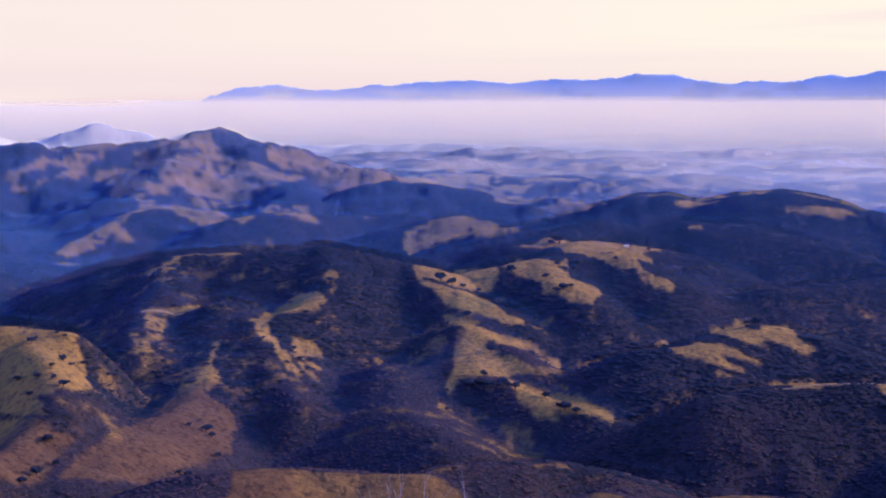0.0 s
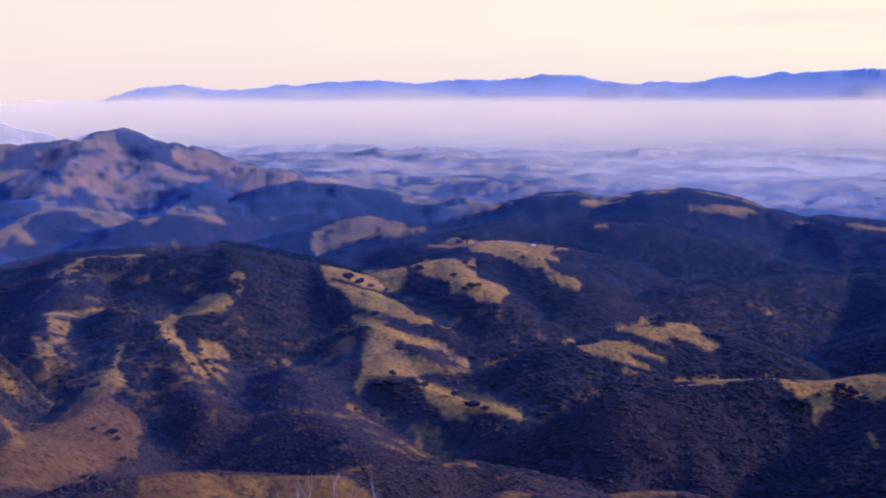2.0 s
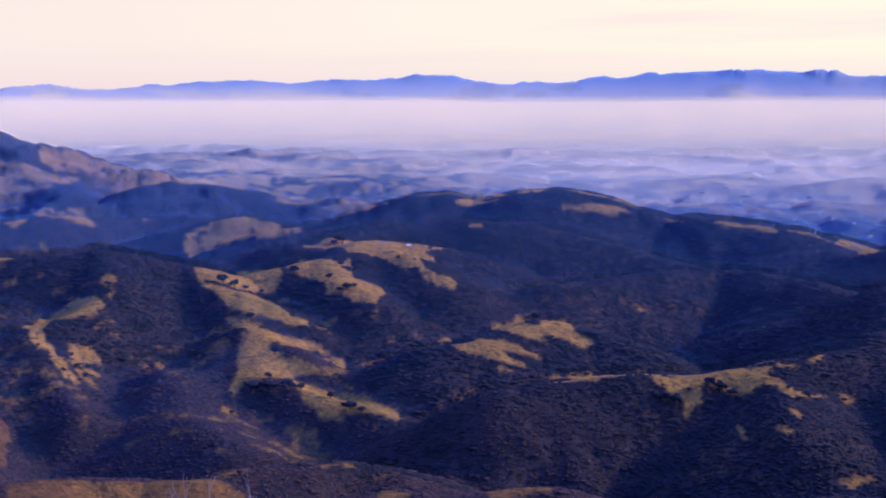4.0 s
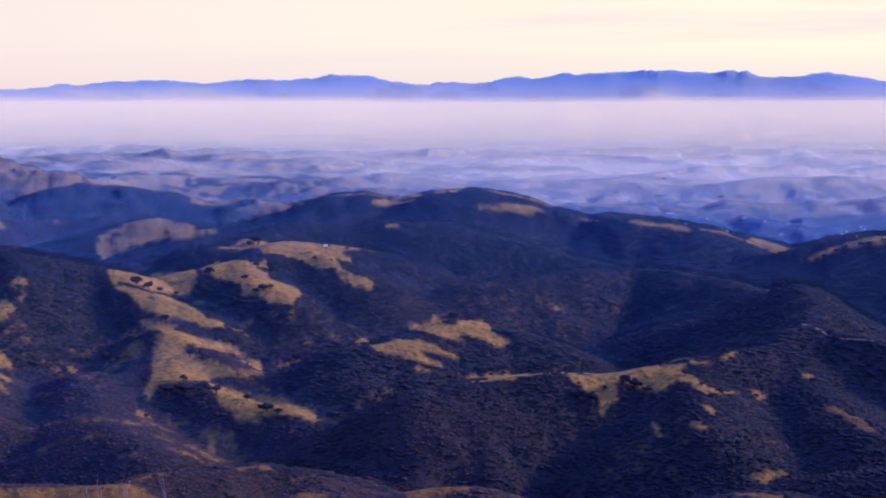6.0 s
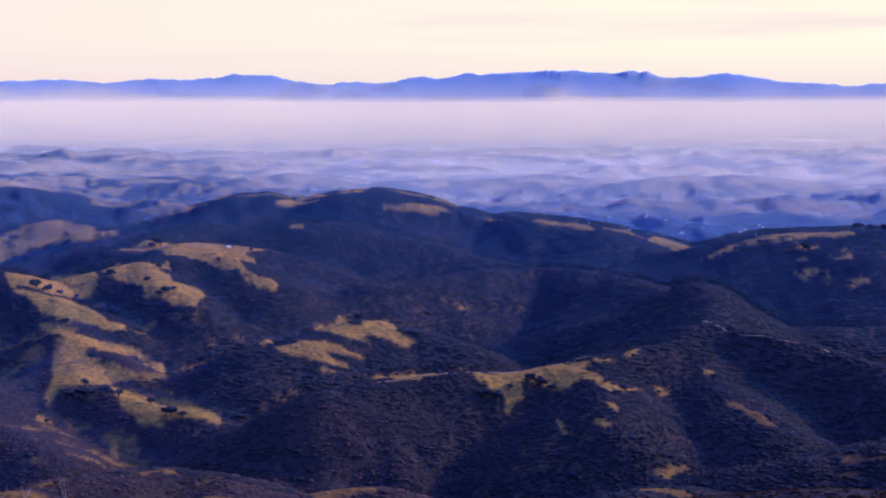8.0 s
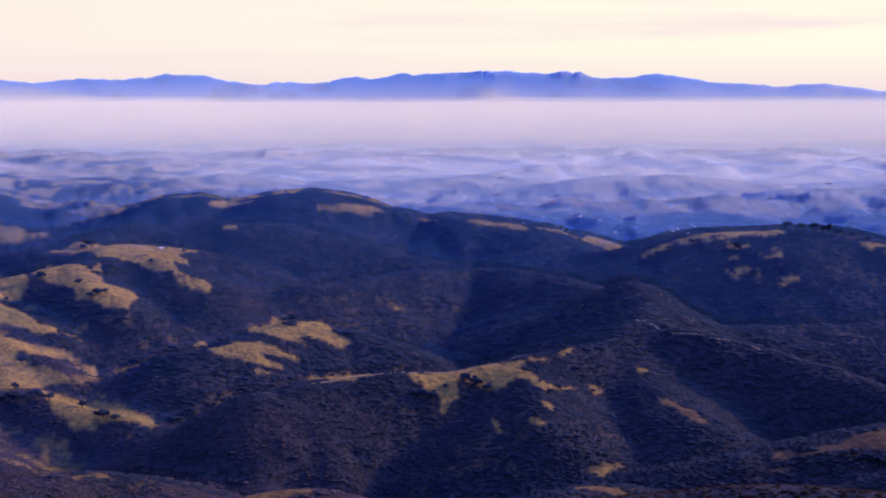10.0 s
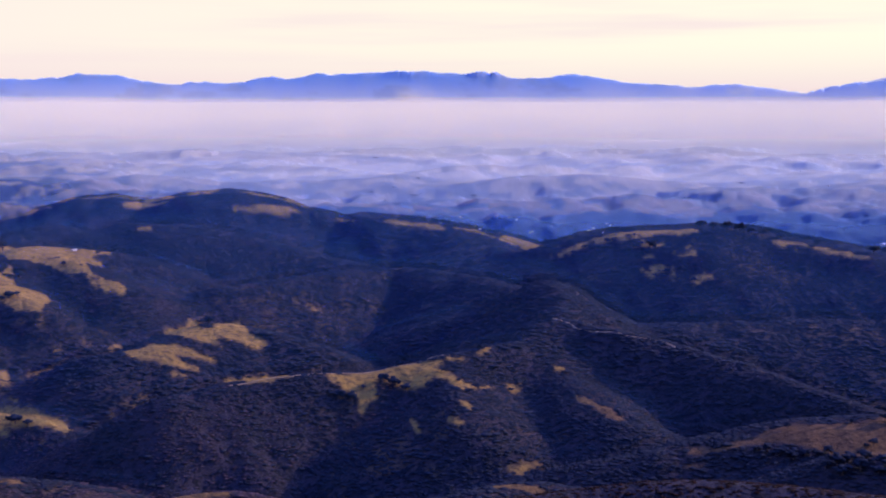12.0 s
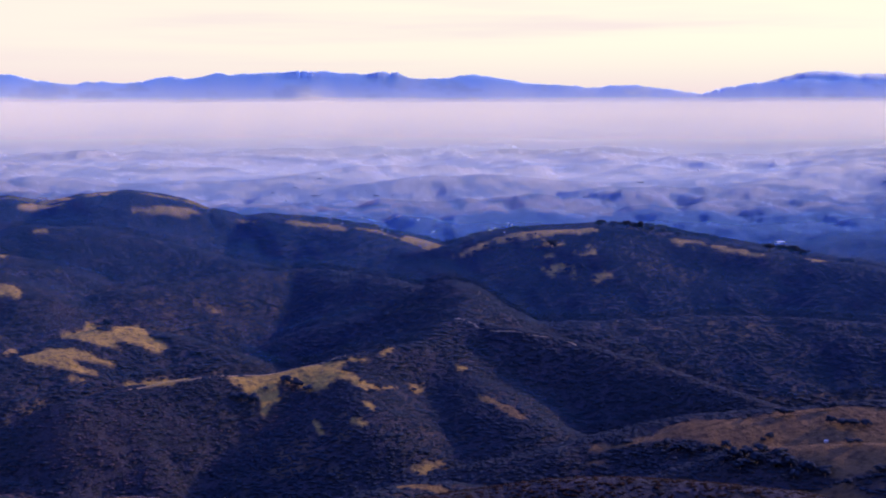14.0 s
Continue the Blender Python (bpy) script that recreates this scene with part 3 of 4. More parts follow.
clearing([(-524, 1666), (-516, 1696), (-507, 1711), (-498, 1749), (-491, 1717), (-498, 1694), (-492, 1674), (-504, 1677), (-514, 1667)], 0.95)
clearing([(-503, 1629), (-504, 1654), (-492, 1654), (-497, 1640)], 0.8)
clearing([(-485, 1656), (-475, 1694), (-458, 1761), (-453, 1714), (-469, 1674), (-481, 1655)], 0.8)
clearing([(-487, 1752), (-474, 1797), (-447, 1834), (-449, 1814), (-463, 1780), (-478, 1758)], 0.85)
clearing([(-505, 1806), (-473, 1851), (-428, 1884), (-405, 1925), (-415, 1894), (-437, 1859), (-470, 1838), (-490, 1831)], 0.9)
# hills under the peak
clearing([(-205, 1567), (-165, 1383), (-136, 1407), (-108, 1197), (-115, 1190), (-137, 1191), (-147, 1192)], 0.9)
clearing([(-74, 1228), (-52, 1229), (-56, 1217), (-71, 1215)], 0.8)
clearing([(-29, 1095), (-24, 1111), (-6, 1121), (16, 1129), (43, 1108), (54, 998), (50, 993), (27, 993), (2, 1012), (-10, 1015), (-30, 1074)], 0.85)
clearing([(66, 2147), (90, 1924), (85, 1425), (67, 1433), (51, 1479)], 0.8)
# dark groves on the peak
grove([(-337, 1808), (-328, 1856), (-319, 1849), (-322, 1799), (-333, 1799)])
grove([(-295, 1884), (-271, 1845), (-277, 1837), (-291, 1857)])
grove([(-389, 1786), (-330, 1636), (-327, 1606), (-365, 1693)])
grove([(-313, 1602), (-296, 1615), (-293, 1577), (-307, 1571)])


BEARINGS = np.radians(np.concatenate([np.arange(-20, 47, 0.06), np.arange(47, 340, 3.0)]))
RANGES = np.concatenate([[-0.3, 2, 5, 9, 14, 20, 28, 38, 50, 64, 80], np.exp(np.linspace(math.log(95), math.log(4930), 545))])
NA, NR = len(BEARINGS), len(RANGES)
GX, GY = np.outer(np.sin(BEARINGS), RANGES), np.outer(np.cos(BEARINGS), RANGES)
GZ = height(GX.ravel(), GY.ravel()).reshape(NA, NR)


def ground_at(x, y):
    """The height of the ground sheet at points inside the view."""
    a, r = np.arctan2(x, y), np.hypot(x, y)
    fa = np.clip(np.interp(a, BEARINGS[:1116], np.arange(1116)), 0, 1114.999)
    fr = np.clip(np.interp(r, RANGES, np.arange(NR)), 0, NR - 1.001)
    i, j = fa.astype(int), fr.astype(int)
    u, v = fa - i, fr - j
    return GZ[i, j] * (1 - u) * (1 - v) + GZ[i + 1, j] * u * (1 - v) + GZ[i, j + 1] * (1 - u) * v + GZ[i + 1, j + 1] * u * v


def grass_cover(x, y):
    """1 on open grass, 0 in the woods."""
    r, a = np.hypot(x, y), np.degrees(np.arctan2(x, y))
    ragged = fbm(x, y, 4, 2, 205) * 0.5 + fbm(x, y, 11, 3, 201) * 0.8
    patchy = fbm(x, y, 7, 3, 221) * 0.7 + fbm(x, y, 20, 2, 223) * 0.5
    far_rag = fbm(x, y, 34, 4, 225) * smooth(900, 1300, r)
    g = np.zeros(len(x))
    for p, cover in CLEARINGS:
        lo, hi = p.min(0) - 14, p.max(0) + 14
        sel = np.nonzero((x > lo[0]) & (x < hi[0]) & (y > lo[1]) & (y < hi[1]))[0]
        if len(sel):
            soft = 0.25 + 0.0011 * r[sel]
            edge = inside(p, x[sel], y[sel]) + ragged[sel] * 1.6 * soft + 11 * far_rag[sel]
            full = smooth(-soft, soft, edge)
            g[sel] = np.maximum(g[sel], full * smooth(-0.25, 0.2, patchy[sel] + 1.7 * cover - 0.95))
    for p in GROVES:
        lo, hi = p.min(0) - 8, p.max(0) + 8
        sel = np.nonzero((x > lo[0]) & (x < hi[0]) & (y > lo[1]) & (y < hi[1]))[0]
        if len(sel):
            g[sel] *= smooth(3, -3, inside(p, x[sel], y[sel]) + 4 * ragged[sel])
    g = g * (1 - 0.85 * smooth(0.42, 0.6, fbm(x, y, 13, 2, 227) + 0.5 * fbm(x, y, 60, 2, 229)) * smooth(1000, 1300, r))
    e = np.clip(r / 90, 6, 25)
    sunny = (ground_at(x - e, y) - ground_at(x + e, y)) / (2 * e) + 0.35 * (ground_at(x, y + e) - ground_at(x, y - e)) / (2 * e)
    lie_open = fbm(x, y, 150, 3, 207) * 0.4 + fbm(x, y, 26, 4, 209) * 0.8 + 1.2 * sunny
    far = np.maximum(smooth(1650, 1850, r) * smooth(-6, -3, a), smooth(2150, 2250, r))
    g = np.maximum(g, far * smooth(-0.2, -0.06, lie_open))
    slope_side = smooth(13, 5, a) * smooth(290, 330, r) * smooth(700, 600, r)
    thin = smooth(0.15, 0.75, fbm(x, y, 6, 3, 213) + 0.9 * fbm(x, y, 45, 3, 211) + 0.25 * slope_side - 0.35) * 0.55 * smooth(1300, 700, r) * (0.35 + 0.65 * slope_side)
    return np.clip(np.maximum(g, thin), 0, 1)


def link_mesh(name, verts, faces, mat, parent=None, smooth_faces=True):
    me = bpy.data.meshes.new(name)
    me.vertices.add(len(verts))
    me.vertices.foreach_set("co", np.asarray(verts, np.float32).ravel())
    k = faces.shape[1]
    me.loops.add(faces.size)
    me.loops.foreach_set("vertex_index", faces.astype(np.int32).ravel())
    me.polygons.add(len(faces))
    me.polygons.foreach_set("loop_start", np.arange(0, faces.size, k, dtype=np.int32))
    me.polygons.foreach_set("use_smooth", np.full(len(faces), smooth_faces))
    me.update(calc_edges=True)
    me.materials.append(mat)
    ob = new(name, me)
    ob.parent = parent
    return ob


def add_values(ob, name, values):
    a = ob.data.attributes.new(name, "FLOAT", "POINT")
    a.data.foreach_set("value", np.asarray(values, np.float32))


def sheet_faces(na, nr, closed):
    i, j = np.meshgrid(np.arange(na if closed else na - 1), np.arange(nr - 1), indexing="ij")
    i2 = (i + 1) % na
    return np.stack([i * nr + j, i2 * nr + j, i2 * nr + j + 1, i * nr + j + 1], -1).reshape(-1, 4)[:, ::-1]


ground = link_mesh("ground", np.stack([GX, GY, GZ], -1).reshape(-1, 3), sheet_faces(NA, NR, True), LAND)
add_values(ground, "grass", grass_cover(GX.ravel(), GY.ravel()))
bearing, reach = np.degrees(np.arctan2(GX, GY)).ravel(), np.hypot(GX, GY).ravel()
# where shade is painted into the grass: dome, foot hills, near right slopes
shaded_grass = np.maximum(smooth(415, 395, reach), smooth(490, 470, reach) * smooth(-13.6, -13.0, bearing)) * smooth(-5.5, -6.5, bearing)
add_values(ground, "grass_shade", np.maximum(np.maximum(shaded_grass, 0.75 * smooth(330, 315, reach)), smooth(450, 380, reach) * smooth(24, 29, bearing)))
add_values(ground, "far", smooth(1000, 1900, reach))
add_values(ground, "plain", smooth(2000, 2400, reach))
add_values(ground, "field", smooth(3000, 3500, reach) * smooth(150, 110, GZ.ravel()))
tagged(ground, "rolling hills of dry golden grass and dark woodland soil", "ground", kind="structure")


# distance haze painted as a tinted see-through sheet over far hills and plain
first = int(np.searchsorted(RANGES, 330))
FAN = int(np.searchsorted(BEARINGS, math.radians(46.5)))
LZ = GZ[:FAN, first:]
HX, HY = GX[:FAN, first:], GY[:FAN, first:]
HR, HA = np.hypot(HX, HY), np.degrees(np.arctan2(HX, HY))
over = np.interp(HR, [330, 600, 1000, 1250, 1900, 2600, 3500, 4300], [3.5, 3.5, 3.0, 1.8, 1.5, 1.8, 3.0, 2.0])
HZ = LZ + over + 2.5 * smooth(19, 21, HA) * smooth(37, 35, HA) * smooth(1430, 1480, HR) * smooth(2050, 1800, HR)
bank = np.interp(HR, [2800, 3250, 3550, 3800, 4150, 4330, 4660, 4930], [-40, 60, 82, 112, 172, 206, 312, 330]) + 2.0 * fbm(HX.ravel(), HY.ravel(), 900, 3, 303).reshape(HX.shape)
crest = ((LZ - EYE) / HR)[:, np.searchsorted(RANGES[first:], 4300):np.searchsorted(RANGES[first:], 4710)].max(1, keepdims=True) * HR + EYE + 0.5
lie = np.maximum(HZ, np.minimum(bank, np.maximum(crest, 207)))
# behind each rise the sheet follows the eye's sightlines, to be crossed once
lie = EYE + np.maximum.accumulate((lie - EYE) / HR + 2e-7 * np.arange(HR.shape[1]), axis=1) * HR
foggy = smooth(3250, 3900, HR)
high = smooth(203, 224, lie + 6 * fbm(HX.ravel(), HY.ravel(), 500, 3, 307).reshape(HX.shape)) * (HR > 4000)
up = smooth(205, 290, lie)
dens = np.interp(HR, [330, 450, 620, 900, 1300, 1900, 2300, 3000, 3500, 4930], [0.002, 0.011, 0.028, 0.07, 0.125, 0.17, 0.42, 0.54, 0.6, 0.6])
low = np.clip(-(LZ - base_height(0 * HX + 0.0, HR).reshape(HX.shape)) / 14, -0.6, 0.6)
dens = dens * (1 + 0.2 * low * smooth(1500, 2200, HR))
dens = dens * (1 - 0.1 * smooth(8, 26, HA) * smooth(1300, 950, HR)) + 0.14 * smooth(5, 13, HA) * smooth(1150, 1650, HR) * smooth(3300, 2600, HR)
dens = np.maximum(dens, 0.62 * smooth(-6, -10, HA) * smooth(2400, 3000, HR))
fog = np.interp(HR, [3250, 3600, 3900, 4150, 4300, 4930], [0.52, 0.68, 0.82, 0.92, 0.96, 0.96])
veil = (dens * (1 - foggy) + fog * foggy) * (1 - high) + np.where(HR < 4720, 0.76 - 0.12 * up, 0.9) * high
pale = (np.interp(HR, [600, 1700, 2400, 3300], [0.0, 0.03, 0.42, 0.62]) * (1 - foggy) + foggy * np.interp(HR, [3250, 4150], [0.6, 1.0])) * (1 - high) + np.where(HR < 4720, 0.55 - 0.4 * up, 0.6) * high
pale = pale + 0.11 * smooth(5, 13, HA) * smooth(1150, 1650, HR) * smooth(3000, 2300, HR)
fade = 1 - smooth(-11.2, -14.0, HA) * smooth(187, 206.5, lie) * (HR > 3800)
# haze painted thinner over the hills beside the peak, for a warmer tone
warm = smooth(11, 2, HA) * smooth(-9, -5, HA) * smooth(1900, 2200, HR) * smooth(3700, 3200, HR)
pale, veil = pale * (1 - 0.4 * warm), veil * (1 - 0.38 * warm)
# sunlit ground and shreds of mist in the range's folds, painted paler
pale_patch = smooth(0.0, 0.7, fbm(HX.ravel(), HY.ravel(), 170, 5, 311).reshape(HX.shape)) * high * (HR < 4720)
pale = pale + 0.22 * pale_patch * (1.1 - up)
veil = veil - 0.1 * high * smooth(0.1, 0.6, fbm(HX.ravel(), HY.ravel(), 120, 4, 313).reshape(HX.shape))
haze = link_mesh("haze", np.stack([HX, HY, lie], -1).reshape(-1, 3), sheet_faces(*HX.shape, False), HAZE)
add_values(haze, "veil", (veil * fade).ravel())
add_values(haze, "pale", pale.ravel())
tagged(haze, "thin tinted sheet standing for blue haze and pale mist over the distant plain", "haze", kind="stuff")


# ---------------------------------------------------------------- trees
def blob(level, rough, flat, seed):
    """A lumpy crown of unit width as arrays of corners and triangles."""
    bm = bmesh.new()
    bmesh.ops.create_icosphere(bm, subdivisions=level, radius=0.5)
    rng = np.random.default_rng(seed)
    v = np.array([p.co for p in bm.verts])
    f = np.array([[q.index for q in p.verts] for p in bm.faces])
    bm.free()
    knobs = rng.normal(size=(7, 3))
    knobs /= np.linalg.norm(knobs, axis=1)[:, None]
    lift = np.exp(-((v[:, None] * 2 - knobs) ** 2).sum(-1) / 0.35).max(1)
    v = v * (0.72 + rough * lift + rng.uniform(-0.12, 0.12, len(v)))[:, None]
    v[:, 2] = v[:, 2] * flat + 0.34 * flat
    return v, f


def crowd(name, blobs, x, y, z, wide, tall, turn, mat):
    """Many crowns joined into one mesh."""
    vs, fs, start = [], [], 0
    pick = np.arange(len(x)) % len(blobs)
    for k, (v, f) in enumerate(blobs):
        s = np.nonzero(pick == k)[0]
        if not len(s):
            continue
        c, q = np.cos(turn[s])[:, None], np.sin(turn[s])[:, None]
        px = (v[None, :, 0] * c - v[None, :, 1] * q) * wide[s, None] + x[s, None]
        py = (v[None, :, 0] * q + v[None, :, 1] * c) * wide[s, None] + y[s, None]
        pz = v[None, :, 2] * tall[s, None] + z[s, None]
        vs.append(np.stack([px, py, pz], -1).reshape(-1, 3))
        fs.append((f[None] + (np.arange(len(s)) * len(v))[:, None, None] + start).reshape(-1, 3))
        start += len(s) * len(v)
    return link_mesh(name, np.vstack(vs), np.vstack(fs), mat)


def scatter(r0, r1, spacing, seed, a0=-19.4, a1=45.6):
    rng = np.random.default_rng(seed)
    count = int(math.radians(a1 - a0) / 2 * (r1 * r1 - r0 * r0) / spacing ** 2)
    r = np.sqrt(rng.uniform(r0 * r0, r1 * r1, count))
    a = np.radians(rng.uniform(a0, a1, count))
    return r * np.sin(a), r * np.cos(a), rng


def woods(label, r0, r1, spacing, width, level, seed, brown, a0=-19.4, a1=45.6):
    x, y, rng = scatter(r0, r1, spacing, seed, a0, a1)
    g = grass_cover(x, y)
    brushy = smooth(-0.25, 0.35, 0.6 * fbm(x, y, 85, 3, 401) + 0.7 * fbm(x, y, 17, 3, 403) + rng.normal(0, 0.14, len(x)) + 0.7 * smooth(10, 2, np.degrees(np.arctan2(x, y))) * smooth(640, 480, np.hypot(x, y)) - 0.3 - 0.6 * smooth(14, 24, np.degrees(np.arctan2(x, y))) - 1.2 * np.exp(-((x + 105) ** 2 + (y - 440) ** 2) / 1500) + 3.0 * (np.hypot(x, y) < 306) * ((np.degrees(np.arctan2(x, y)) < 22) | (np.hypot(x, y) < 170)))
    keep = (g + rng.normal(0, 0.13, len(x)) < 0.42) & ((rng.uniform(0, 1, len(x)) < brushy) == brown)
    x, y = x[keep], y[keep]
    wide = width * rng.lognormal(0, 0.28, len(x)) * (0.8 if brown else 1.0)
    tall = wide * rng.uniform(0.13, 0.24, len(x)) * (0.8 if brown else 1.0) * (0.38 if r0 > 1000 else 1.0)
    blobs = [blob(level, 0.42, 0.95, seed + k) for k in range(6)]
    ob = crowd("brushwood" if brown else "woodland", blobs, x, y, ground_at(x, y) - 0.12 * tall, wide, tall, rng.uniform(0, 6.28, len(x)), (SCRUB if r1 < 200 else BARE) if brown else OAK)
    return tagged(ob, label, "brush" if brown else "woods", kind="stuff")


woods("dense dark evergreen oak woodland on the near slopes", 305, 450, 1.2, 1.55, 1, 21, False)
woods("reddish brown scrub on the spur under the lookout", 95, 160, 0.6, 0.62, 1, 28, True, 24, 45.6)
woods("dark oaks crowding the hollow under the bare hill", 190, 305, 1.2, 1.5, 1, 29, False, 22, 45.6)
woods("bare brown brush between the oaks", 200, 450, 1.2, 1.5, 1, 22, True)
woods("dark oak woodland covering the wooded massif", 450, 800, 1.55, 2.1, 1, 26, False)
woods("bare brown brush on the slopes of the massif", 450, 800, 1.55, 1.9, 1, 27, True)
woods("dark oak woodland covering the middle ridges", 800, 1120, 2.4, 3.2, 1, 23, False)
woods("dark woodland in the folds of the far hills", 1120, 2050, 6.0, 5.5, 1, 25, False)
woods("distant dark groves scattered over the rolling hills", 2050, 3300, 11.0, 9.0, 1, 30, False)


# ---------------------------------------------------------------- single things
def part(name, bm, mat, parent, label="", rounded=False):
    me = bpy.data.meshes.new(name)
    bm.to_mesh(me)
    bm.free()
    me.materials.append(mat)
    me.polygons.foreach_set("use_smooth", [rounded] * len(me.polygons))
    ob = new(name, me)
    ob.parent = parent
    if label:
        tagged(ob, label)
    return ob


def tube(bm, a, b, ra, rb, sides=6):
    """A tapered limb from a to b."""
    a, b = Vector(a), Vector(b)
    turn = (b - a).to_track_quat("Z", "Y")
    rings = []
    for p, r in ((a, ra), (b, rb)):
        rings.append([bm.verts.new(p + turn @ Vector((r * math.cos(k * math.tau / sides), r * math.sin(k * math.tau / sides), 0))) for k in range(sides)])
    for k in range(sides):
        bm.faces.new((rings[0][k], rings[0][(k + 1) % sides], rings[1][(k + 1) % sides], rings[1][k]))
    bm.faces.new(rings[1])


def oak_tree(seed):
    """A spreading oak about one metre wide, to be scaled."""
    rng = np.random.default_rng(seed)
    root = new("oak_tree")
    bm = bmesh.new()
    tube(bm, (0, 0, -0.12), (0.02, 0.01, 0.2), 0.055, 0.035, 7)
    tips = []
    for k in range(5):
        a = k * 1.257 + rng.uniform(-0.4, 0.4)
        tip = (0.26 * math.cos(a), 0.26 * math.sin(a), rng.uniform(0.36, 0.5))
        tube(bm, (0.02, 0.01, 0.18), tip, 0.026, 0.01, 5)
        tips.append(tip)
    part("trunk", bm, BARK, root, "dark furrowed trunk with spreading limbs", True)
    vs, fs, start = [], [], 0
    for k in range(16):
        v, f = blob(2, 0.5, 0.8, seed * 50 + k)
        c = tips[k % 5] if k < 5 else (rng.normal(0, 0.17), rng.normal(0, 0.17), rng.uniform(0.34, 0.62))
        size = rng.uniform(0.26, 0.42)
        vs.append(v * size + np.array(c) - np.array((0, 0, 0.05)))
        fs.append(f + start)
        start += len(v)
    link_mesh("crown", np.vstack(vs), np.vstack(fs), OAK, root)
    return tagged(root, "dark evergreen oak with a broad uneven crown on dry grass", "tree", "oaks on the grassland")


OAKS = [oak_tree(k) for k in range(5)]
planted = []


def plant(x, y, wide):
    k = len(planted)
    z = float(ground_at(np.array([x]), np.array([y]))[0])
    m = Matrix.LocRotScale((x, y, z), Euler((0, 0, (k * 2.4) % 6.28)), (wide, wide, wide * (0.72 + 0.06 * (k % 5))))
    if k < len(OAKS):
        OAKS[k].matrix_basis = m
        planted.append(OAKS[k])
    else:
        source = OAKS[k % len(OAKS)]
        twin = copy_thing(source, Matrix())
        twin.matrix_basis = m
        planted.append(twin)


def plant_oaks(places):
    for x, y, wide in places:
        plant(x, y, max(wide, 1.4))


# single oaks
plant_oaks([(-132.5, 444.8, 3.8), (-128.7, 460.9, 1.9), (-125.5, 459.3, 1.9), (-158.1, 590.5, 2.2), (-121.2, 440.8, 3.0), (-118.9, 440.9, 2.2), (-119.4, 420.4, 2.1), (-129.6, 419.7, 2.5), (-122.0, 414.2, 2.8), (-116.1, 411.3, 2.1), (-112.0, 406.6, 3.7), (-122.2, 405.9, 2.4), (-107.1, 372.4, 3.4), (-104.2, 351.3, 3.8), (-101.9, 361.4, 2.4), (-78.6, 425.9, 2.1), (-73.6, 427.2, 3.9), (-71.0, 421.9, 2.8), (-1.0, 611.9, 5.9), (4.0, 613.1, 4.5), (9.0, 616.8, 3.5), (17.9, 520.0, 4.6), (21.8, 513.5, 2.9), (10.1, 561.6, 4.1), (45.3, 615.2, 3.5), (52.1, 597.9, 5.3), (55.2, 600.1, 3.4), (48.8, 596.9, 3.4), (31.2, 633.4, 5.6), (34.2, 460.1, 3.4)])
plant_oaks([(39.5, 445.2, 5.4), (42.8, 441.3, 3.6), (60.0, 638.5, 5.2), (62.7, 648.8, 4.2), (118.5, 524.3, 4.8), (129.6, 587.2, 3.4), (62.3, 745.4, 7.9), (57.5, 742.0, 4.2), (81.2, 653.5, 3.2), (1.2, 489.4, 3.2), (9.0, 475.1, 5.8), (14.7, 471.6, 6.5), (20.4, 470.4, 5.7), (24.6, 468.3, 3.8), (-66.2, 533.5, 2.6), (-63.5, 529.4, 3.0), (-61.1, 527.0, 2.1), (-56.0, 518.9, 2.5), (-52.4, 504.0, 2.5), (-55.8, 493.8, 2.0), (-48.5, 495.6, 2.4), (-47.6, 587.9, 3.8), (-45.2, 604.0, 3.4), (143.3, 397.1, 4.1), (145.8, 393.9, 4.4), (147.7, 389.5, 3.7), (136.6, 395.8, 2.0), (162.6, 383.1, 2.0), (128.1, 392.0, 4.3), (131.3, 390.9, 4.0)])
plant_oaks([(125.9, 393.1, 3.3), (161.3, 393.4, 2.4), (160.9, 371.6, 2.0), (148.8, 354.8, 2.2), (399.9, 667.8, 6.3), (393.9, 666.8, 5.6), (391.1, 641.2, 4.2), (388.1, 633.2, 4.2), (394.8, 629.9, 4.8), (402.4, 703.9, 4.6), (385.1, 693.0, 5.1), (376.4, 690.4, 4.4), (371.5, 694.8, 3.8), (364.0, 694.3, 3.2), (393.4, 675.3, 4.4), (402.3, 630.6, 3.6), (444.9, 691.7, 7.3), (451.3, 686.5, 6.6), (451.2, 671.6, 7.2), (454.7, 665.3, 7.2), (459.0, 660.3, 6.5), (463.3, 655.3, 5.8), (469.6, 647.7, 5.2), (482.1, 630.4, 5.1), (485.0, 618.9, 2.5), (489.3, 614.5, 2.5), (499.4, 605.3, 7.6), (514.6, 611.6, 7.7), (518.8, 607.0, 8.4), (511.7, 591.8, 6.3)])
plant_oaks([(519.5, 584.9, 3.2), (525.1, 575.6, 5.0), (523.5, 567.4, 5.6), (202.9, 275.1, 2.2), (215.7, 267.4, 1.9), (223.6, 263.7, 3.6), (225.2, 263.2, 2.5), (233.8, 260.8, 3.1), (236.1, 259.8, 2.6), (228.7, 253.1, 3.0), (230.4, 251.1, 3.3), (232.3, 248.9, 3.6), (234.6, 247.6, 3.0), (212.2, 255.2, 2.7), (210.1, 255.1, 1.6), (204.8, 220.5, 2.4), (206.2, 219.2, 1.9), (201.3, 257.5, 2.9), (196.0, 259.0, 2.6), (198.1, 257.5, 2.4), (186.5, 231.9, 3.6), (189.6, 230.1, 3.6), (190.7, 226.0, 3.6), (186.4, 228.0, 3.6), (183.8, 232.1, 3.6), (187.8, 224.2, 3.5), (190.4, 222.0, 3.5), (182.6, 228.8, 3.5), (191.6, 218.2, 3.5), (192.7, 214.4, 3.0)])
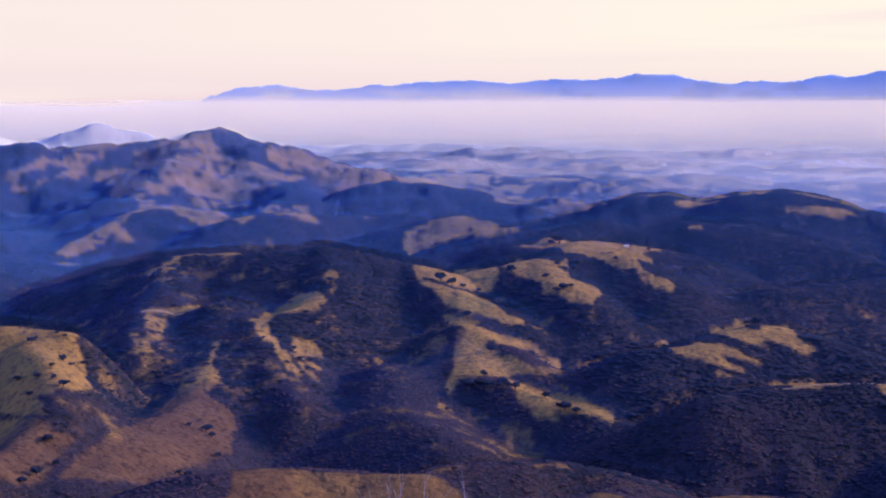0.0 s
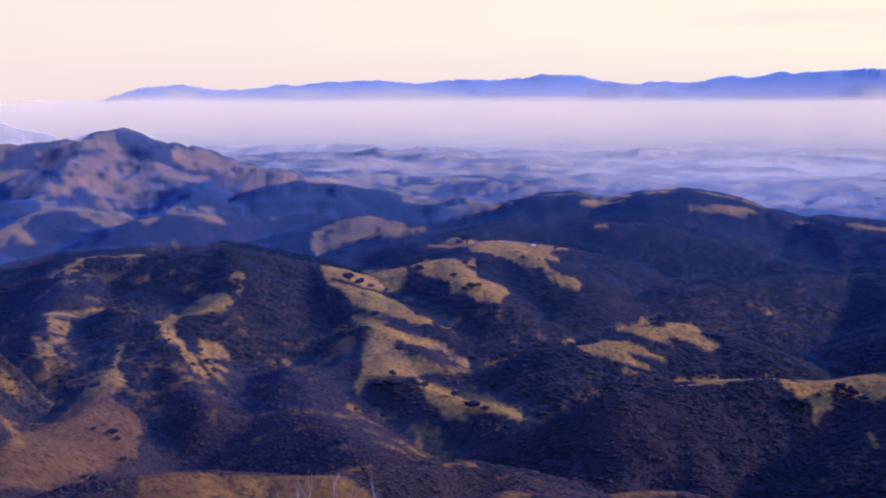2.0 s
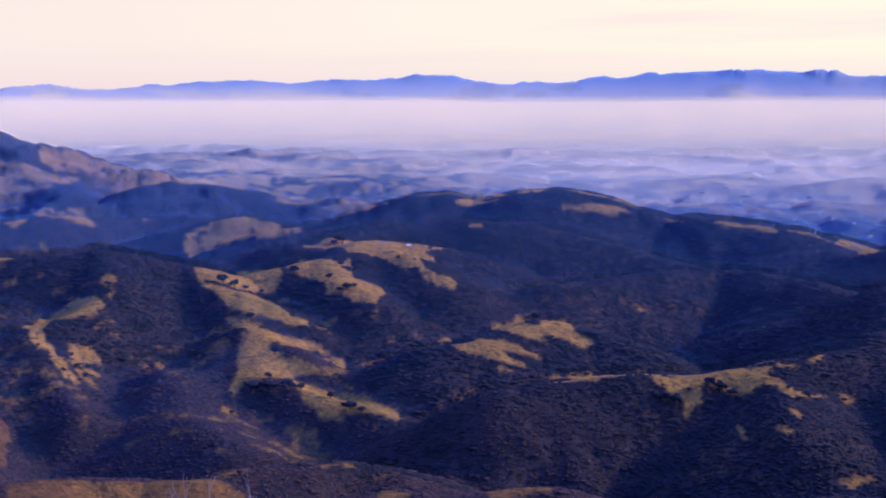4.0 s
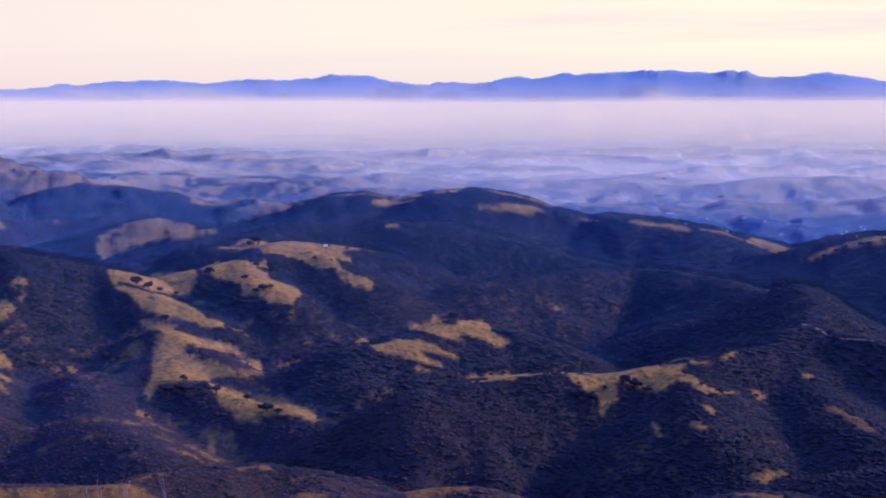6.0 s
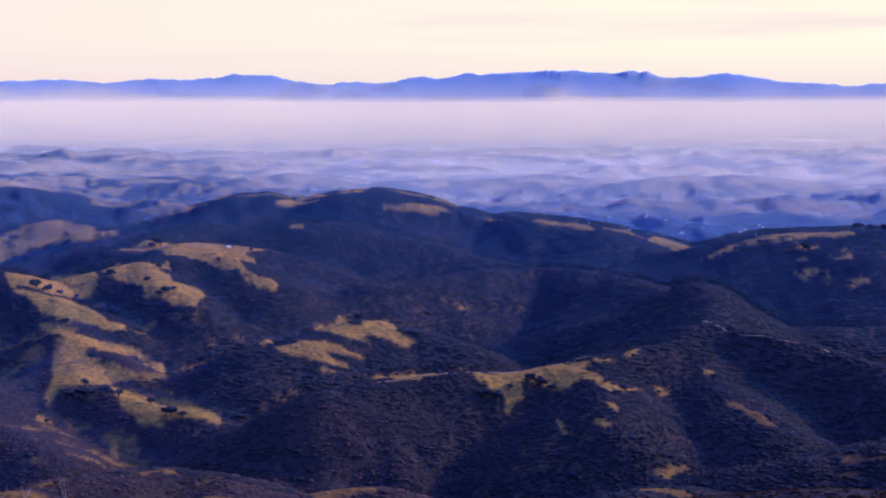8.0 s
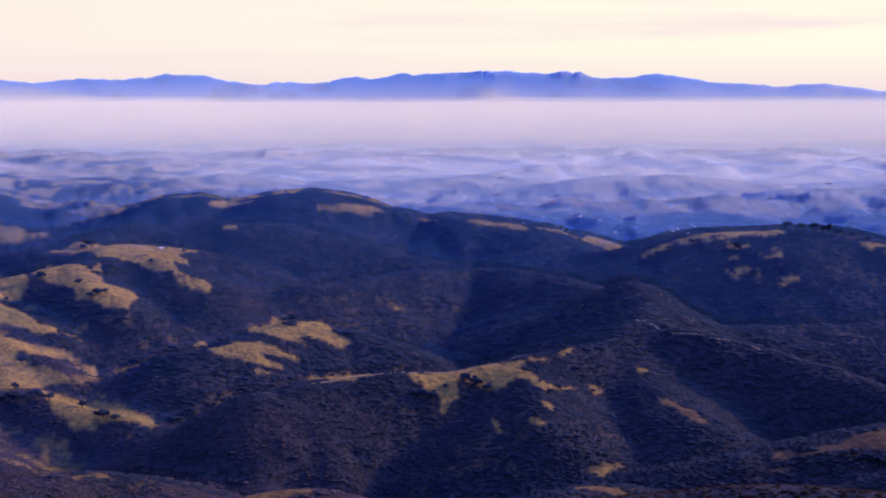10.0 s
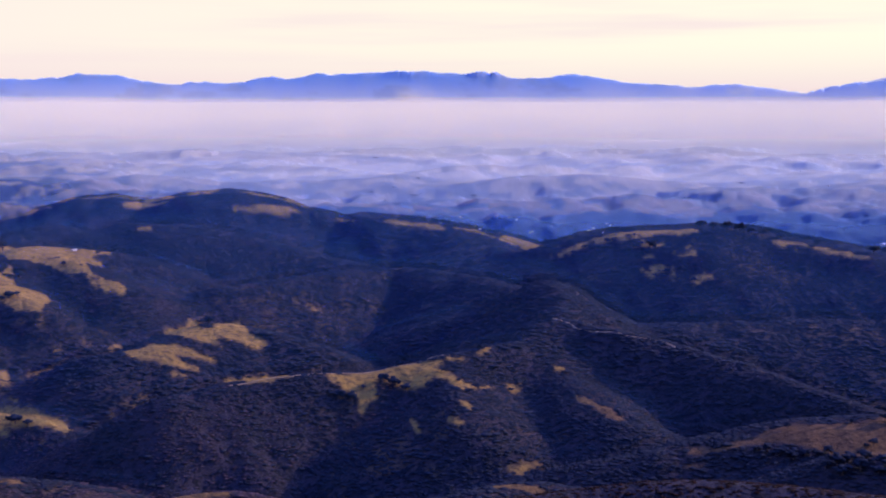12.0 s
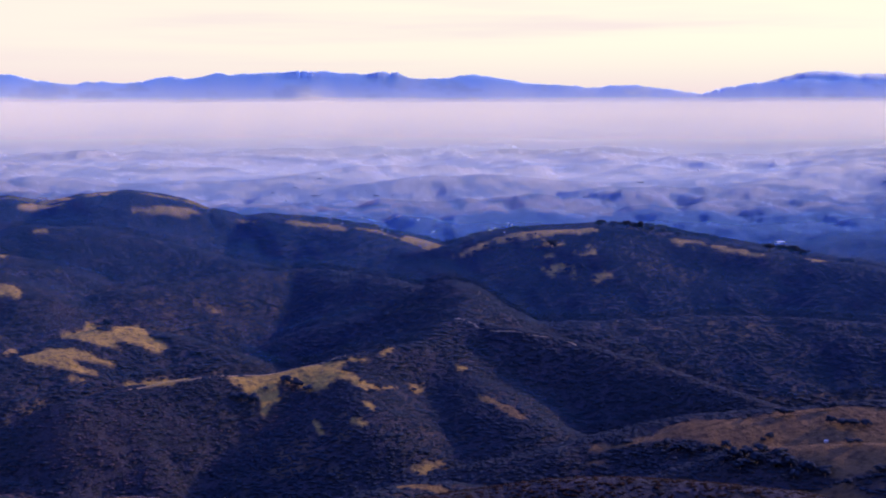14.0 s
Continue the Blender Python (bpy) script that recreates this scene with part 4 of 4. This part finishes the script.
plant_oaks([(193.7, 215.6, 2.6), (181.7, 233.3, 2.9), (191.7, 263.1, 3.2), (191.1, 266.8, 2.7), (193.4, 259.8, 3.1), (189.4, 268.8, 1.9), (198.9, 205.9, 2.8), (193.0, 208.2, 2.3), (188.1, 218.5, 3.0)])
x, y, rng = scatter(290, 880, 9, 71)
g = grass_cover(x, y)
chosen = np.nonzero((g > 0.25) & (g < 0.9))[0][:70]
for i in chosen:
    plant(float(x[i]), float(y[i]), float(rng.uniform(1.5, 3.2) * (1 + 0.5 * (math.hypot(x[i], y[i]) > 600))))


def bare_tree(x, y, top, spread, seed):
    """A leafless tree whose crown of pale limbs forks again and again."""
    rng = random.Random(seed)
    base = float(ground_at(np.array([x]), np.array([y]))[0]) - 0.3
    tall = top - base
    root = new("bare_tree")
    root.location = (x, y, base)
    trunk = bmesh.new()
    tube(trunk, (0, 0, 0), (0.05, 0, tall * 0.62), 0.11, 0.05, 8)
    part("trunk", trunk, PALE_BARK, root, "", True)

    def grow(bm, p, way, length, thick, depth):
        q = p + way * length
        tube(bm, p, q, thick, thick * 0.7, 5)
        if depth == 0:
            return
        for k in range(2):
            turn = Vector((rng.gauss(0, 0.4), rng.gauss(0, 0.4), rng.uniform(0.0, 0.3)))
            grow(bm, q if k else p + way * length * rng.uniform(0.55, 0.9), (way + turn * spread).normalized(), length * rng.uniform(0.6, 0.85), thick * 0.62, depth - 1)

    for k in range(4):
        a = k * 1.6 + rng.uniform(-0.4, 0.4)
        limb = bmesh.new()
        grow(limb, Vector((0.05, 0, tall * (0.6 - 0.05 * k))), Vector((math.cos(a) * 0.3 * spread, math.sin(a) * 0.3 * spread, 1)).normalized(), tall * 0.12, 0.03, 4)
        part("branch", limb, PALE_BARK, root, "thin pale leafless branch", True)
    return tagged(root, "leafless tree with thin pale forking branches", "tree", "bare trees below the lookout")


bare_tree(-1.75, 40.0, 160.7, 0.9, 4)
bare_tree(-1.2, 40.5, 160.3, 0.7, 8)
bare_tree(0.65, 41.0, 159.9, 0.5, 15)


def box(bm, lo, hi):
    v = [bm.verts.new((x_, y_, z_)) for x_ in (lo[0], hi[0]) for y_ in (lo[1], hi[1]) for z_ in (lo[2], hi[2])]
    for q in ((0, 1, 3, 2), (4, 6, 7, 5), (0, 4, 5, 1), (2, 3, 7, 6), (0, 2, 6, 4), (1, 5, 7, 3)):
        bm.faces.new([v[k] for k in q])


def house(name, wide, deep, eaves, rise, wall, roof, label, category, group=""):
    """A gabled building with a door and windows; its base reaches into the slope."""
    root = new(name)
    bm = bmesh.new()
    box(bm, (-wide / 2, -deep / 2, -1.2), (wide / 2, deep / 2, eaves))
    for s in (-1, 1):
        v = [bm.verts.new((s * wide / 2, -deep / 2, eaves)), bm.verts.new((s * wide / 2, deep / 2, eaves)), bm.verts.new((s * wide / 2, 0, eaves + rise))]
        bm.faces.new(v)
    part("wall", bm, wall, root)
    bm = bmesh.new()
    for s in (-1, 1):
        o, t = 0.12 * deep, 0.08
        top, low = eaves + rise + t, eaves - 0.12 * rise
        a = [(-wide / 2 - o, s * (deep / 2 + o), low), (wide / 2 + o, s * (deep / 2 + o), low), (wide / 2 + o, 0, top), (-wide / 2 - o, 0, top)]
        lower = [bm.verts.new(p) for p in a]
        upper = [bm.verts.new((p[0], p[1], p[2] + t)) for p in a]
        bm.faces.new(lower)
        bm.faces.new(upper)
        for k in range(4):
            bm.faces.new((lower[k], lower[(k + 1) % 4], upper[(k + 1) % 4], upper[k]))
    part("roof", bm, roof, root)
    for k, (p, w, h) in enumerate(((0.0, 0.12, 0.7), (-0.3, 0.14, 0.35), (0.3, 0.14, 0.35))):
        bm = bmesh.new()
        low = 0.0 if k == 0 else eaves * 0.4
        box(bm, (p * wide - w * wide / 2, -deep / 2 - 0.03, low), (p * wide + w * wide / 2, -deep / 2 + 0.01, low + h * eaves))
        part("door" if k == 0 else "window", bm, DARK_OPENING, root)
    return tagged(root, label, category, group)


def on_ground(x, y, turn):
    return pose(x, y, float(ground_at(np.array([x]), np.array([y]))[0]), 0, 0, turn)


house("barn", 2.8, 1.3, 0.5, 0.22, WHITEWASH, METAL_ROOF, "small white farm building with a pale roof on a grassy ridge", "barn").matrix_basis = on_ground(93, 708, 35)
house("shed", 0.8, 0.5, 0.28, 0.15, WHITEWASH, METAL_ROOF, "tiny white shed on the bare hillside", "shed").matrix_basis = on_ground(222, 247, -30)
far_shed = house("farm_shed", 10, 4, 1.3, 0.4, WHITEWASH, METAL_ROOF, "long white farm shed with a bright metal roof", "shed", "white sheds on the plain")
far_shed.matrix_basis = on_ground(1332, 1716, 15)
for x_, y_, a in ((1718, 2050, 20), (875, 1044, 10), (1120, 2250, 25), (560, 2280, 30), (1480, 1980, 12)):
    copy_thing(far_shed, on_ground(x_, y_, a))

towns = [house("house", 2.9, 1.9, 1.0, 0.5, WHITEWASH, METAL_ROOF, "small pale-roofed house among dark town trees", "house", "houses of the valley town"),
         house("house", 2.6, 2.0, 1.0, 0.6, WHITEWASH, TILE_ROOF, "small house with a brown tiled roof among dark town trees", "house", "houses of the valley town"),
         house("warehouse", 6.5, 3.0, 1.3, 0.4, WHITEWASH, METAL_ROOF, "low white warehouse at the edge of the valley town", "warehouse", "warehouses of the valley town")]
rng = np.random.default_rng(5)
for k in range(96):
    a, r = math.radians(rng.uniform(21.5, 32.5)), rng.uniform(1500, 1760) if k < 66 else rng.uniform(1760, 2000)
    kind = 2 if k % 8 == 0 else k % 2
    m = on_ground(r * math.sin(a), r * math.cos(a), float(rng.uniform(-10, 60)))
    if k in (0, 1, 3):
        towns[{0: 2, 1: 1, 3: 0}[k]].matrix_basis = m
    if k not in (0, 1, 3):
        copy_thing(towns[kind], m)
a, r = np.radians(rng.uniform(20.5, 36, 2200)), rng.uniform(1480, 1760, 2200)
x, y = r * np.sin(a), r * np.cos(a)
keep = fbm(x, y, 60, 2, 611) + rng.normal(0, 0.2, 2200) > -0.15
x, y = x[keep], y[keep]
wide = rng.uniform(2.4, 4.6, len(x))
tagged(crowd("town_trees", [blob(1, 0.4, 1.0, 900 + k) for k in range(5)], x, y, ground_at(x, y) - 0.5, wide, wide * 0.8, rng.uniform(0, 6, len(x)), OAK),
       "dark trees planted between the houses of the town", "trees", kind="stuff")


def greenhouse(x, y, length, deep, turn):
    """A long block of glasshouse bays under pale roofs."""
    root = new("greenhouse")
    bm = bmesh.new()
    box(bm, (-length / 2, -deep / 2, -4), (length / 2, deep / 2, 4.5))
    part("wall", bm, WHITEWASH, root)
    bays = max(3, int(deep / 9))
    for k in range(bays):
        bm = bmesh.new()
        y0, y1 = -deep / 2 + deep * k / bays, -deep / 2 + deep * (k + 1) / bays
        v = [[bm.verts.new((s * (length / 2 + 0.4), p, z_)) for p, z_ in ((y0, 4.6), ((y0 + y1) / 2, 6.4), (y1, 4.6))] for s in (-1, 1)]
        for q in (0, 1):
            bm.faces.new((v[0][q], v[0][q + 1], v[1][q + 1], v[1][q]))
        for s in (0, 1):
            bm.faces.new(v[s])
        part("roof_bay", bm, METAL_ROOF, root)
    root.matrix_basis = on_ground(x, y, turn)
    return tagged(root, "long pale greenhouse block shining on the misty plain", "greenhouse", "greenhouses on the plain")


greenhouse(2085, 3440, 160, 42, -31)
greenhouse(1930, 3560, 85, 34, -28)
greenhouse(1420, 3760, 90, 34, -21)
greenhouse(330, 3900, 110, 36, -5)


def track_rim_strip(line, wide, label):
    """A trodden strip of pale soil lying on the ground along the line; also serves as a sunlit crest rim."""
    p = [Vector(q).to_3d() for q in line]
    pts = []
    for a_, b_ in zip(p[:-1], p[1:]):
        n_ = max(2, int((b_ - a_).length / 2.5))
        pts += [a_.lerp(b_, k / n_) for k in range(n_)]
    pts.append(p[-1])
    bm = bmesh.new()
    rows = []
    for k, q in enumerate(pts):
        d = (pts[min(k + 1, len(pts) - 1)] - pts[max(k - 1, 0)]).normalized()
        side = Vector((-d.y, d.x, 0))
        jig = 0.35 * math.sin(k * 1.7) + 0.2 * math.sin(k * 0.6)
        row = []
        for s in (-1, -0.4, 0.4, 1):
            c = q + side * (s * wide / 2 + jig)
            h = float(ground_at(np.array([c.x]), np.array([c.y]))[0])
            row.append(bm.verts.new((c.x, c.y, h + (0.16 if abs(s) < 1 else -0.05))))
        rows.append(row)
    for r0, r1 in zip(rows[:-1], rows[1:]):
        for k in range(3):
            bm.faces.new((r0[k], r0[k + 1], r1[k + 1], r1[k]))
    return tagged(part("track_rim_strip", bm, DUST, None, "", True), label, "track", kind="structure")


track_rim_strip([(224, 442), (224, 425), (226, 416), (233, 405), (242, 399), (243, 390)], 0.9, "pale dirt track winding along a wooded ridge")
# pale strip painting the sunlit rim on the long ridge's crest
track_rim_strip([(97, 403), (106, 404), (115, 404), (126, 405), (139, 405), (151, 407), (160, 407), (167, 406)], 0.5, "narrow pale dirt strip painting the sunlit rim of a golden grass crest")
track_rim_strip([(-123, 565), (-113, 568), (-100, 564)], 1.4, "short pale track on a wooded spur")
